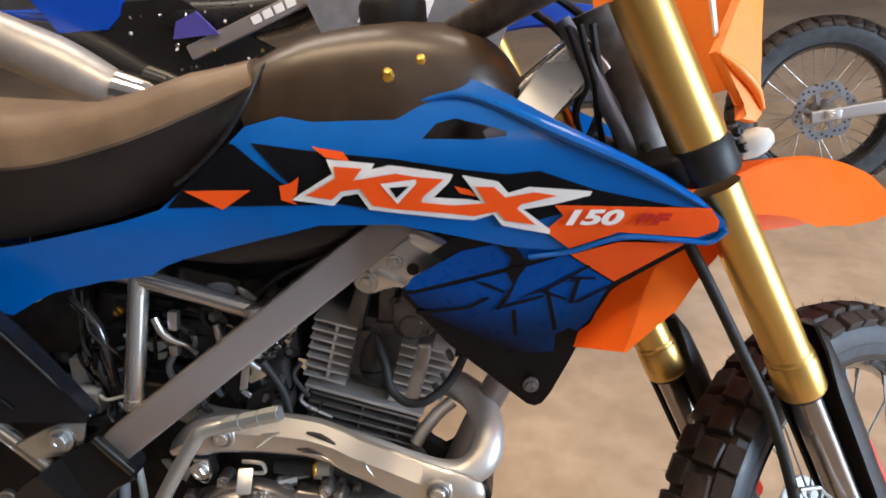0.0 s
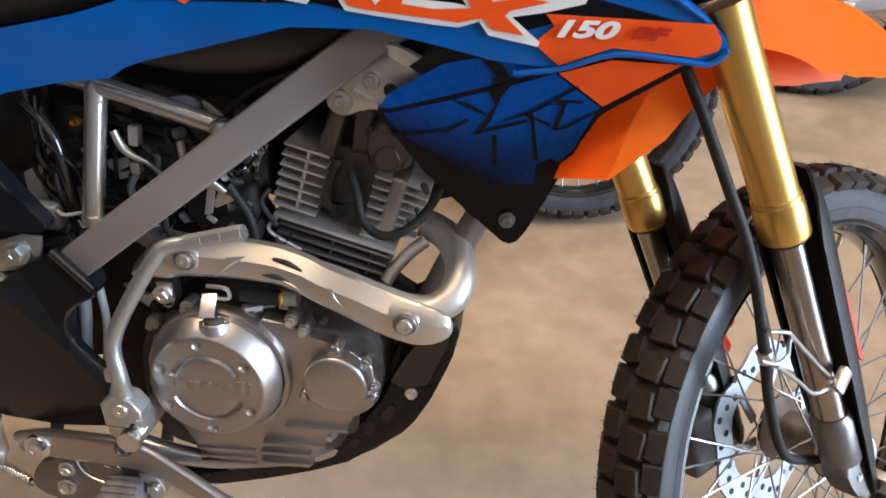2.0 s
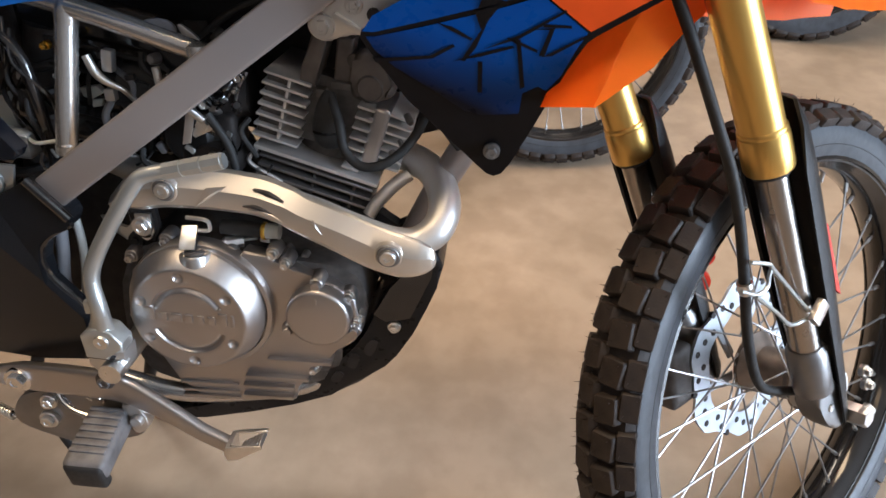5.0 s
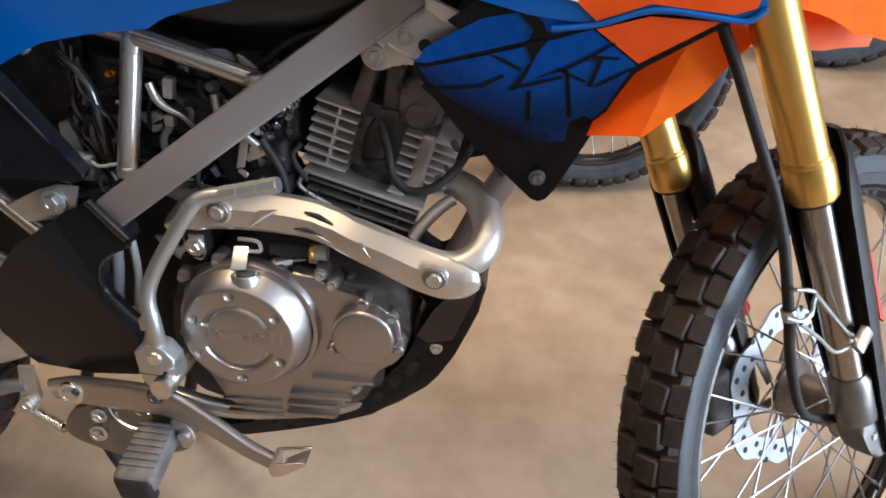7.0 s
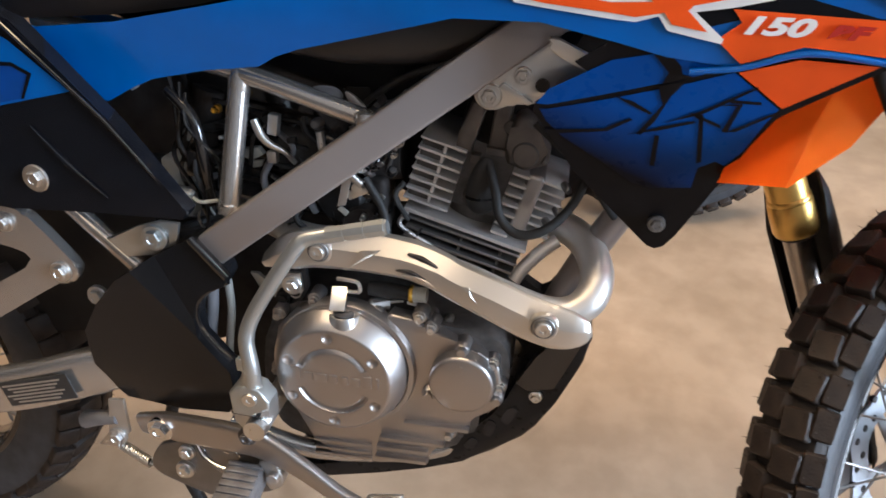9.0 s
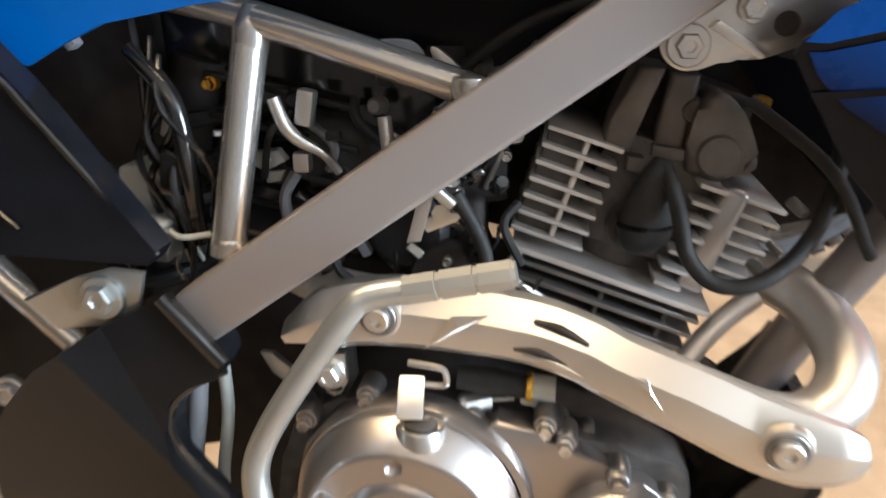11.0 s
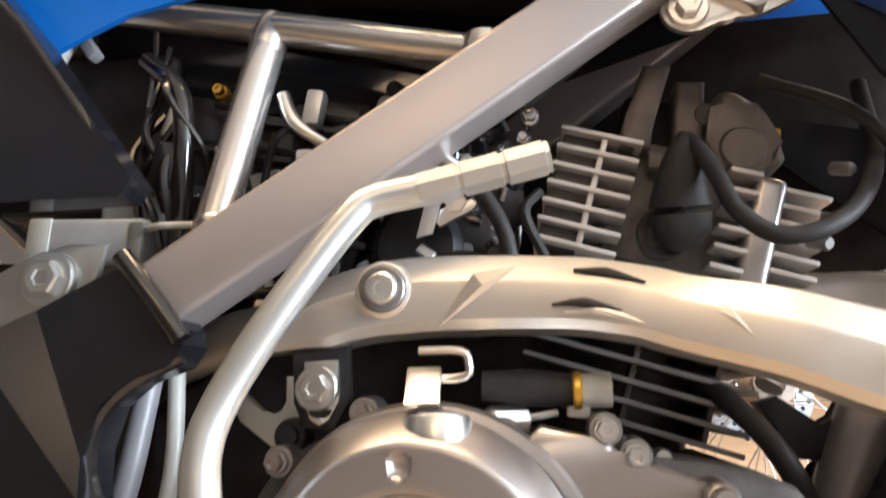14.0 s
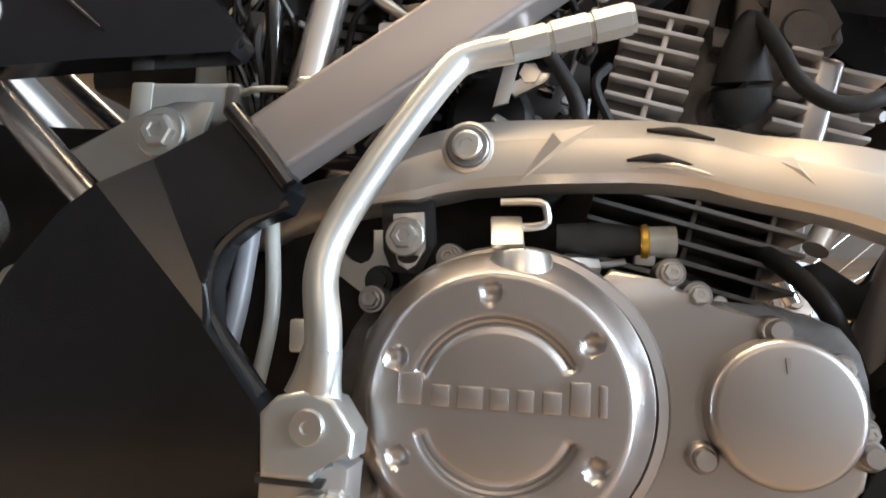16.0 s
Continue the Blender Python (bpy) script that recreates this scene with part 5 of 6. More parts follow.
def tread_places(R, W, knobs):
    """Where each tread block sits: its kind and its place."""
    for k in range(knobs):
        turn = pose(0, 0, 0, 0, 360 * k / knobs, 0)
        for s in (1, -1):
            shift = pose(0, 0, 0, 0, 360 / knobs * (0.15 if s > 0 else -0.15), 0)
            yield "inner", turn @ shift @ pose(R - 0.008, s * 0.185 * W, 0, 0, 0, s * 12) @ pose(0, 0, 0, s * 5 * (1 if k % 2 else -1), 0, 0)
            yield "outer", turn @ shift @ pose(0, 0, 0, 0, 360 / knobs * (0.06 if k % 2 else 0.18), 0) @ pose(R - 0.020, s * 0.455 * W, 0, 0, 0, s * 40)


def add_knob(bm, m, tall, wide, along, hair=0.0):
    """A moulded tread block with rounded edges; local X points outwards."""
    def ring(x, t, cut):
        y, z, c = wide / 2 * t, along / 2 * t, cut
        return [bm.verts.new(m @ Vector((x, *p))) for p in ((-y + c, -z), (y - c, -z), (y, -z + c), (y, z - c), (y - c, z), (-y + c, z), (-y, z - c), (-y, -z + c))]

    rings = [ring(-tall * 0.8, 1.06, 0.002), ring(tall * 0.36, 0.97, 0.0016), ring(tall * 0.46, 0.89, 0.0018)]
    for one, two in zip(rings, rings[1:]):
        for i in range(8):
            bm.faces.new((one[i], one[(i + 1) % 8], two[(i + 1) % 8], two[i]))
    bm.faces.new(rings[-1])
    if hair:
        for y, z in ((0.28, 0.25), (-0.25, -0.3)):
            p = Vector((tall * 0.44, wide * y, along * z))
            foot = [bm.verts.new(m @ (p + Vector((0, 0.0006 * math.cos(a), 0.0006 * math.sin(a))))) for a in (0, 2.1, 4.2)]
            end = bm.verts.new(m @ (p + Vector((hair, hair * y, hair * z))))
            for i in range(3):
                bm.faces.new((foot[i], foot[(i + 1) % 3], end))
    return bm


def tread(R, W, knobs, tyre, single):
    pitch = 2 * math.pi * R / knobs
    sizes = {"inner": (0.0145, 0.38 * W, 0.75 * pitch, 0.007), "outer": (0.0140, 0.30 * W, 0.77 * pitch, 0.007)}
    first, joined = {}, bmesh.new()
    for kind, at in tread_places(R, W, knobs):
        if not single:
            add_knob(joined, at, *sizes[kind])
        elif kind in first:
            again(first[kind], at)
        else:
            first[kind] = part("tread_block", add_knob(bmesh.new(), Matrix(), *sizes[kind]), TREAD, tyre, m=at)
    if single:
        joined.free()
    else:
        tagged(part("tread", joined, TREAD, tyre), kind="stuff")


def wheel(name, parent, m, R, W, label, knobs=46, disc_side=1, disc_r=0.12, hub_w=0.06, rim_mat=None, spokes=36, single=False, disc_mat=None, side=0.072):
    """A wire-spoked wheel about its local Y axis."""
    hub = part(name, lathe([(0.0, -hub_w * 0.62), (0.016, -hub_w * 0.62), (0.02, -hub_w * 0.5), (0.040, -hub_w * 0.48), (0.042, -hub_w * 0.40), (0.028, -hub_w * 0.25), (0.026, hub_w * 0.25), (0.042, hub_w * 0.40), (0.040, hub_w * 0.48), (0.02, hub_w * 0.5), (0, hub_w * 0.6)], None, 36), HUB, parent, label, m)
    tyre = part("tyre", tyre_mesh(R, W, side), TREAD, hub, "black knobbly off-road tyre")
    for turn in (1, -1):
        part("sidewall", lathe([(R - side + 0.001, turn * -0.425 * W), (R - side * 0.83, turn * (-0.49 * W - 0.0006)), (R - side * 0.6, turn * (-0.53 * W - 0.0006)), (R - 0.034, turn * (-0.53 * W - 0.0006)), (R - 0.029, turn * (-0.515 * W - 0.0006))], None, 72), SIDEWALL, tyre, "tyre sidewall with bluish daylight sheen in its colour")
    tread(R, W, knobs, tyre, single)
    r = R - side + 0.005
    part("rim", lathe([(r + 0.006, -0.42 * W), (r + 0.008, -0.46 * W), (r - 0.002, -0.47 * W), (r - 0.004, -0.40 * W), (r - 0.012, -0.30 * W), (r - 0.018, -0.10 * W), (r - 0.018, 0.10 * W), (r - 0.012, 0.30 * W), (r - 0.004, 0.40 * W), (r - 0.002, 0.47 * W), (r + 0.008, 0.46 * W), (r + 0.006, 0.42 * W)], None, 72, True), rim_mat or GLOSS, hub, "black rim")
    part("bead_line", lathe([(R - 0.053, -0.500 * W), (R - 0.051, -0.525 * W), (R - 0.049, -0.510 * W)], None, 72), RUBBER, hub)
    wire = None
    for k in range(spokes):
        a = 360 * k / spokes
        side = 1 if k % 2 else -1
        swing_by = 42 if (k // 2) % 2 else -42
        p0 = Vector((0.040 * math.cos(radians(a + swing_by)), side * hub_w * 0.44, 0.040 * math.sin(radians(a + swing_by))))
        p1 = Vector(((r - 0.014) * math.cos(radians(a)), side * 0.004, (r - 0.014) * math.sin(radians(a))))
        at = (p1 - p0).to_track_quat("Z", "Y").to_matrix().to_4x4()
        at.translation = p0
        if wire is None:
            length = (p1 - p0).length
            bm = bmesh.new()
            add_tube(bm, [(0, 0, 0), (0, 0, length - 0.016)], 0.0014, 6, 1)
            add_tube(bm, [(0, 0, length - 0.016), (0, 0, length + 0.004)], [0.0030, 0.0026], 6, 1)
            wire = part("spoke", bm, SPOKE, hub, m=at)
        else:
            again(wire, at)
    if disc_r:
        y = disc_side * (hub_w * 0.62)
        bm = bmesh.new()
        n = 120
        ring = []
        for k in range(n):
            a = 2 * math.pi * k / n
            ring.append((a, disc_r * (1 + 0.045 * math.copysign(min(1, abs(math.sin(6 * a)) * 1.8), math.sin(6 * a))), disc_r * 0.70 * (1 + 0.04 * math.sin(6 * a))))
        for yy in (y - 0.002, y + 0.002):
            out = [bm.verts.new((ro * math.cos(a), yy, ro * math.sin(a))) for a, ro, ri in ring]
            inn = [bm.verts.new((ri * math.cos(a), yy, ri * math.sin(a))) for a, ro, ri in ring]
            for k in range(n):
                bm.faces.new((out[k], out[(k + 1) % n], inn[(k + 1) % n], inn[k]))
            if yy < y:
                first = (out, inn)
            else:
                for one, two in zip(first, (out, inn)):
                    for k in range(n):
                        bm.faces.new((one[k], one[(k + 1) % n], two[(k + 1) % n], two[k]))
        disc = part("brake_disc", bm, disc_mat or DISC, hub, "wavy drilled steel brake disc")
        # Dark plugs stand for the shade in the drillings; none is cut.
        hole = None
        for k in range(36):
            a = 2 * math.pi * k / 36
            rr = disc_r * (0.80, 0.88, 0.95)[k % 3]
            at = pose(rr * math.cos(a), y, rr * math.sin(a))
            if hole is None:
                hole = part("drill_hole_shade", lathe([(0, -0.0024), (0.0046, -0.0024), (0.0046, 0.0024), (0, 0.0024)], None, 10), DARK, disc, m=at)
            else:
                again(hole, at)
        for k in range(6):
            part("disc_arm", box((disc_r * 0.5, 0.004, 0.014), pose(0, y, 0, 0, 60 * k, 0) @ pose(disc_r * 0.5, 0, 0, 0, 18, 0), 0.0015, 1), disc_mat or DISC, disc)
    return hub


wheel("rear_wheel", bike, pose(-0.765, 0, 0.315), 0.315, 0.10, "rear wheel with black knobbly tyre", 46, -1, 0.10, 0.09, single=True, side=0.105)

# inside the frame: air box, carburettor, wiring
air = part("air_box", box((0.30, 0.11, 0.21), pose(-0.165, 0.045, 0.685, 0, 8, 0), 0.02, 3), GLOSS, bike, "black air box behind the frame tubes")
part("air_duct", tube([(-0.12, 0.0, 0.66), (-0.085, 0.005, 0.655), (-0.055, 0.01, 0.648)], [0.034, 0.028, 0.025], 20, 4), RUBBER, air)
for z in (0.70, 0.672, 0.644, 0.616):
    part("air_box_rib", box((0.11, 0.006, 0.005), pose(-0.135, -0.026, z, 0, 12, 0), 0.002), BLACK, air)
# Dark sheets added so the gaps behind cylinder and engine read as shade.
part("cylinder_gap_sheet", panel([(0.10, 0.80), (0.40, 0.80), (0.38, 0.72), (0.30, 0.60), (0.10, 0.55), (-0.03, 0.58), (-0.03, 0.74)], lambda x, z: 0.088, 0, 0.004, step=0.05), DARK, bike, "dark sheet added behind the cylinder to close the gap")
part("engine_gap_sheet", panel([(-0.14, 0.58), (0.11, 0.58), (0.11, 0.40), (-0.08, 0.27), (-0.25, 0.27), (-0.25, 0.5)], lambda x, z: 0.03, 0, 0.004, step=0.05), DARK, bike, "dark sheet added behind the engine to close the gap")
# Carburettor coloured near black: the shade of the bay put into it.
carb = part("carburettor", lathe([(0.0, -0.05), (0.026, -0.05), (0.030, -0.03), (0.03, 0.03), (0.026, 0.05), (0, 0.05)], pose(-0.030, 0.015, 0.645, 0, 0, -90), 28), DARK, bike, "carburettor behind the frame spar, shade put into its colour")
part("float_bowl", box((0.05, 0.05, 0.045), pose(-0.02, 0.005, 0.605), 0.008, 3), DARK, carb)
part("carb_top", lathe([(0.0, 0), (0.022, 0), (0.024, 0.006), (0.024, 0.03), (0, 0.03)], pose(-0.022, 0.005, 0.70, 90, 0, 0), 24), BLACK, carb)
part("choke_lever", tube([(-0.055, -0.055, 0.69), (-0.05, -0.058, 0.665), (-0.03, -0.06, 0.652), (-0.01, -0.06, 0.635)], 0.0045, 10, 5), STEEL, carb)
part("carb_pipe", tube([(-0.01, -0.05, 0.64), (0.01, -0.05, 0.60), (0.012, -0.045, 0.55)], 0.005, 10, 4), RUBBER, carb)
part("starter_motor", lathe([(0.0, -0.045), (0.024, -0.045), (0.027, -0.038), (0.027, 0.03), (0.0, 0.03)], pose(-0.02, 0.01, 0.572), 24), DARK, engine)
part("carb_screw", lathe([(0, -0.003), (0.007, -0.003), (0.007, 0.006)], pose(-0.02, -0.045, 0.625), 6), STEEL, carb)
bracket = part("wire_bracket", prism([(-0.030, 0.655), (-0.019, 0.658), (-0.034, 0.605), (-0.044, 0.603)], -0.050, -0.047, 0.001), CAST, bike, "small grey wiring bracket")
part("bracket_foot", prism([(-0.036, 0.618), (-0.018, 0.626), (-0.005, 0.625), (-0.010, 0.619), (-0.030, 0.610)], -0.046, -0.042, 0.001), STEEL, bracket)
part("clip", box((0.012, 0.012, 0.024), pose(-0.110, -0.045, 0.693, 0, 10, 0), 0.003), CAST, bracket)
part("clip", box((0.012, 0.010, 0.014), pose(-0.114, -0.048, 0.657), 0.003), CAST, bracket)
part("bright_hook", tube([(-0.128, -0.055, 0.700), (-0.122, -0.056, 0.684), (-0.113, -0.056, 0.674), (-0.098, -0.052, 0.664), (-0.090, -0.045, 0.650)], [0.0045, 0.005, 0.0045, 0.003, 0.003], 10, 5), STEEL, bike, "bright steel hook behind the frame tubes")
seam = part("tank_seam_bracket", prism(rounded([(-0.062, 0.735), (-0.040, 0.736), (-0.030, 0.726), (-0.040, 0.720), (-0.055, 0.727)], 3), -0.046, -0.042, 0.001), GREY_PLASTIC, bike, "bluish bracket under the tank edge")
part("tab", prism(rounded([(-0.026, 0.732), (-0.018, 0.730), (-0.004, 0.716), (-0.010, 0.714), (-0.022, 0.722)], 3), -0.050, -0.046, 0.001), CAST, seam)
# Pale pieces added where lit floor would show through the gap.
gap_patch = part("floor_gap_patch", prism([(-0.160, 0.657), (-0.140, 0.660), (-0.134, 0.652), (-0.150, 0.644), (-0.158, 0.648)], -0.030, -0.020, 0.001), CLOUDY, bike, "pale patch added for the lit floor behind the upright tube")
part("gap_patch_edge", prism([(-0.150, 0.644), (-0.134, 0.646), (-0.138, 0.638), (-0.148, 0.636)], -0.032, -0.026, 0.001), CLOUDY, gap_patch)
for x, y, z, s, kind in ((-0.013, -0.045, 0.649, 0.005, STEEL), (0.027, -0.040, 0.678, 0.005, CHROME), (0.022, -0.040, 0.664, 0.003, CHROME), (-0.172, -0.05, 0.708, 0.004, BRASS), (-0.017, -0.04, 0.588, 0.003, STEEL)):
    bolt(carb, x, y, z, s, kind, washer=1.2, name="bright_stud")
tangle = random.Random(23)
for k in range(46):
    x, z, y = tangle.uniform(-0.13, 0.035), tangle.uniform(0.575, 0.725), tangle.uniform(-0.040, -0.012)
    if z > 0.70 + 0.25 * x + 0.03:
        continue
    kind = tangle.choice([RUBBER, GLOSS, BLACK, DARK_CAST, GLOSS, GREY_PLASTIC, CASE])
    if k % 3 == 0:
        part("hose", tube([(x, y, z), (x + tangle.uniform(-0.02, 0.02), y - 0.006, z - 0.015), (x + tangle.uniform(-0.03, 0.03), y, z - tangle.uniform(0.03, 0.05))], tangle.uniform(0.002, 0.0045), 8, 5), kind, carb)
    elif k % 3 == 1:
        part("clip", box((tangle.uniform(0.006, 0.018), 0.008, tangle.uniform(0.006, 0.02)), pose(x, y, z, tangle.uniform(-20, 20), tangle.uniform(-50, 50), 0), 0.002), kind, carb)
    else:
        part("fitting", lathe([(0, -0.006), (0.004, -0.006), (0.006, -0.003), (0.006, 0.008)], pose(x, y, z, tangle.uniform(-40, 40), 0, tangle.uniform(-40, 40)), 10), kind, carb)
# Tiny bright chips and glossy wire ends added as highlights in the bay.
for k in range(44):
    x, z, y = tangle.uniform(-0.215, 0.045), tangle.uniform(0.565, 0.735), tangle.uniform(-0.050, -0.020)
    if z > 0.725 + 0.25 * x:
        continue
    at = pose(x, y, z, tangle.uniform(-60, 60), tangle.uniform(0, 180), tangle.uniform(-40, 40))
    if k % 2:
        part("sparkle_chip", box((tangle.uniform(0.003, 0.007), 0.003, tangle.uniform(0.006, 0.014)), at, 0.0008, 1), tangle.choice([STEEL, CHROME, CLOUDY, GLOSS, ZINC]), carb)
    else:
        part("wire_end", tube([at @ Vector((0, 0, -0.012)), at @ Vector((0.003, 0, 0)), at @ Vector((0, 0.002, 0.014))], 0.0016, 6, 3), tangle.choice([GLOSS, GLOSS, RUBBER, STEEL]), carb)
# Blackened in colour to sit in the bay's shade.
part("resonator", lathe([(0.0, -0.03), (0.024, -0.03), (0.030, -0.024), (0.032, 0.03), (0, 0.03)], pose(-0.048, 0.0, 0.602), 26), BLACK, carb)
rng = random.Random(11)
loom = part("wiring_loom", tube([(-0.22, -0.06, 0.73), (-0.19, -0.07, 0.70), (-0.185, -0.07, 0.655), (-0.19, -0.06, 0.60)], 0.0065, 10, 5), GLOSS, bike, "black wiring loom with taped connectors")
for k in range(7):
    x, z = -0.225 + 0.02 * rng.random() + 0.004 * k, 0.72 - 0.012 * k
    part("wire", tube([(x, -0.06, z + 0.03), (x + rng.uniform(-0.02, 0.02), -0.07 + rng.uniform(-0.01, 0.01), z), (x + rng.uniform(-0.02, 0.03), -0.065, z - 0.04), (x + rng.uniform(-0.02, 0.02), -0.05, z - 0.08)], rng.uniform(0.0016, 0.0028), 8, 5), rng.choice([GLOSS, BLACK, GLOSS]), loom)
part("connector", box((0.016, 0.014, 0.03), pose(-0.196, -0.068, 0.652, 0, 10, 0), 0.003), GLOSS, loom)
part("connector", box((0.03, 0.012, 0.022), pose(-0.283, -0.072, 0.742, 0, 30, 0), 0.003), CLOUDY, loom)
part("connector", box((0.008, 0.010, 0.026), pose(-0.259, -0.068, 0.742, 0, -35, 0), 0.002), GREY_PLASTIC, loom)
part("connector", box((0.007, 0.008, 0.024), pose(-0.198, -0.062, 0.686, 0, 18, 0), 0.002), CAST, loom)
part("cable_tie", tube([(-0.205, -0.072, 0.612), (-0.19, -0.082, 0.611), (-0.172, -0.076, 0.612)], 0.0022, 8, 4), CLOUDY, loom)
battery = part("battery_box", box((0.13, 0.10, 0.12), pose(-0.29, 0.03, 0.70), 0.01, 2), DARK, bike, "black battery box under the seat")
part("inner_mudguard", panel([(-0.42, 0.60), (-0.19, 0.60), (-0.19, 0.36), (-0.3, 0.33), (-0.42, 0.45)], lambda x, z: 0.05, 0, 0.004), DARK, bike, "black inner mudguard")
for a, b, c, r in (((0.02, -0.03, 0.69), (0.07, -0.05, 0.72), (0.11, -0.03, 0.78), 0.005), ((-0.03, -0.02, 0.70), (0.03, -0.045, 0.745), (0.1, -0.05, 0.77), 0.004), ((0.17, -0.02, 0.70), (0.22, -0.04, 0.66), (0.26, -0.02, 0.60), 0.004), ((0.110, 0.015, 0.530), (0.146, -0.040, 0.482), (0.176, -0.020, 0.425), 0.0065)):
    part("hose", tube([a, b, c], r, 10, 6), RUBBER, bike, "black rubber hose beside the engine")

# ---- front end: its own frame, turned to the left about the steering axis ----
FRONT = Matrix(((0.6870716, -0.618642, -0.3810704, 0.6829), (0.6691306, 0.7431448, 0.0, 0.0084), (0.2831905, -0.2549859, 0.924546, 0.3057), (0, 0, 0, 1)))
wheel("front_wheel", bike, FRONT @ pose(-0.003, -0.003, -0.003), 0.344, 0.068, "front wheel with black knobbly tyre", 54, 1, 0.112, 0.085, single=True)


def front(name, bm, mat, parent=None, label="", sharp=38):
    return part(name, bm, mat, parent or bike, label, FRONT if parent is None else None, sharp)


def guard_shell(u, v):
    """A black fork guard: a curved shell wrapped round the front of a leg."""
    bm, rings = bmesh.new(), []
    for w, r, reach in ((0.404, 0.014, 42), (0.398, 0.024, 62), (0.375, 0.030, 88), (0.33, 0.032, 104), (0.22, 0.031, 106), (0.12, 0.028, 104), (0.05, 0.025, 100), (-0.005, 0.021, 92), (-0.018, 0.016, 80)):
        ring = []
        for rr, turn in ((r, 1), (r - 0.003, -1)):
            for k in range(13):
                a = radians(reach * turn * (k / 6 - 1))
                ring.append(bm.verts.new((u + 0.016 + rr * math.cos(a), v + rr * math.sin(a) * (1 if a < 0 else 1.28 if v < 0 else 1.5), w)))
        rings.append(ring)
    for one, two in zip(rings, rings[1:]):
        n = len(one)
        for q in range(n):
            bm.faces.new((one[q], one[(q + 1) % n], two[(q + 1) % n], two[q]))
    bm.faces.new(rings[0])
    bm.faces.new(rings[-1][::-1])
    return bm


fork = None
for s in (-1, 1):
    v, u = (-0.089 if s < 0 else 0.080), -0.064
    top = 0.76 if s < 0 else 0.72
    leg = front("fork_leg", tube([(u, v, 0.372), (u - 0.006, v, 0.54), (u - 0.006, v, 0.57)], 0.0217, 32, 1), GOLD, None, "gold anodised upside-down fork leg")
    part("upper_tube", tube([(u - 0.006, v, 0.605), (u - 0.006, v, 0.625), (u - 0.007, v, 0.66), (u - 0.008, v, top)], [0.0255, 0.0262, 0.0255, 0.025], 32, 1), GOLD, leg)
    part("seal_ring", tube([(u, v, 0.380), (u, v, 0.375), (u, v, 0.343), (u, v, 0.339)], [0.0220, 0.0240, 0.0245, 0.0230], 32, 1), GOLD, leg)
    part("seal_step", tube([(u, v, 0.384), (u, v, 0.382), (u, v, 0.378), (u, v, 0.376)], [0.0218, 0.0232, 0.0232, 0.0218], 32, 1), GOLD, leg)
    part("dust_lip", tube([(u, v, 0.341), (u, v, 0.334)], [0.0212, 0.0190], 28, 1), RUBBER, leg)
    part("inner_tube", tube([(u, v, 0.345), (u, v, 0.05)], 0.0165, 24, 1), SLIDER, leg, "polished inner fork tube")
    axle = part("axle_clamp", prism(rounded([(u - 0.014, 0.062), (u + 0.016, 0.062), (u + 0.026, 0.035), (u + 0.036, 0.012), (u + 0.034, -0.008), (u + 0.016, -0.014), (u - 0.002, -0.002), (u - 0.014, 0.030)], 3), v - 0.015, v + 0.015, 0.006, 4), AXLE, leg, "dull cast axle clamp")
    part("clamp_collar", tube([(u, v, 0.052), (u, v, 0.056), (u, v, 0.110), (u, v, 0.118)], [0.0185, 0.0215, 0.0215, 0.0180], 24, 1), AXLE, axle)
    part("pinch_bolt", lathe([(0, -0.004), (0.004, -0.004), (0.005, -0.002), (0.005, 0.006)], pose(u + 0.002, v - 0.013, 0.028), 12), STEEL, axle)
    part("fork_guard", guard_shell(u, v), BLACK, leg, "black plastic fork guard", sharp=50)
    if s < 0:
        fork = leg
        part("guard_sticker", prism([(-0.0345, 0.2614), (-0.0300, 0.2586), (-0.0290, 0.2186), (-0.0280, 0.1692), (-0.0345, 0.1788), (-0.0330, 0.2115)], v - 0.0270, v - 0.0240, 0), RED, leg)
        for u2, w2 in ((-0.012, 0.05), (-0.012, 0.03), (-0.018, -0.005), (-0.03, -0.012)):
            bolt(leg, u2, v - 0.030, w2, 0.005, STEEL)
        part("axle_nut", lathe([(0, -0.02), (0.011, -0.02), (0.013, -0.016), (0.013, 0.01)], pose(-0.03, v - 0.018, -0.005), 6), STEEL, leg)
clamp = front("lower_triple_clamp", box((0.050, 0.17, 0.034), pose(-0.078, -0.004, 0.598), 0.012, 3), BLACK, None, "black lower triple clamp")
for s in (-1, 1):
    v = -0.089 if s < 0 else 0.080
    part("clamp_boss", tube([(-0.070, v, 0.580), (-0.070, v, 0.584), (-0.070, v, 0.612), (-0.070, v, 0.616)], [0.0255, 0.0280, 0.0280, 0.0255], 24, 1), BLACK, clamp)
    part("clamp_ear", box((0.024, 0.022, 0.030), pose(-0.040, v, 0.598), 0.005, 2), BLACK, clamp)
    for w2 in (0.590, 0.606):
        bolt(clamp, -0.036, v - 0.012, w2, 0.005, BLACK)
part("upper_triple_clamp", box((0.085, 0.25, 0.035), pose(-0.085, 0, 0.80), 0.012, 3), DARK_CAST, clamp)
bars = front("handlebar", tube([(-0.17, -0.36, 0.86), (-0.12, -0.26, 0.85), (-0.09, -0.12, 0.80), (-0.09, 0, 0.795), (-0.09, 0.12, 0.80), (-0.12, 0.26, 0.85), (-0.17, 0.36, 0.86)], 0.011, 12, 6), BLACK, None, "black handlebar")
for v in (0.02, 0.06):
    part("cable", tube([(-0.06, v, 0.80), (-0.02, v, 0.74), (-0.04, v, 0.68), (-0.10, v, 0.64), (-0.16, v, 0.62)], 0.0045, 8, 6), RUBBER, bars)

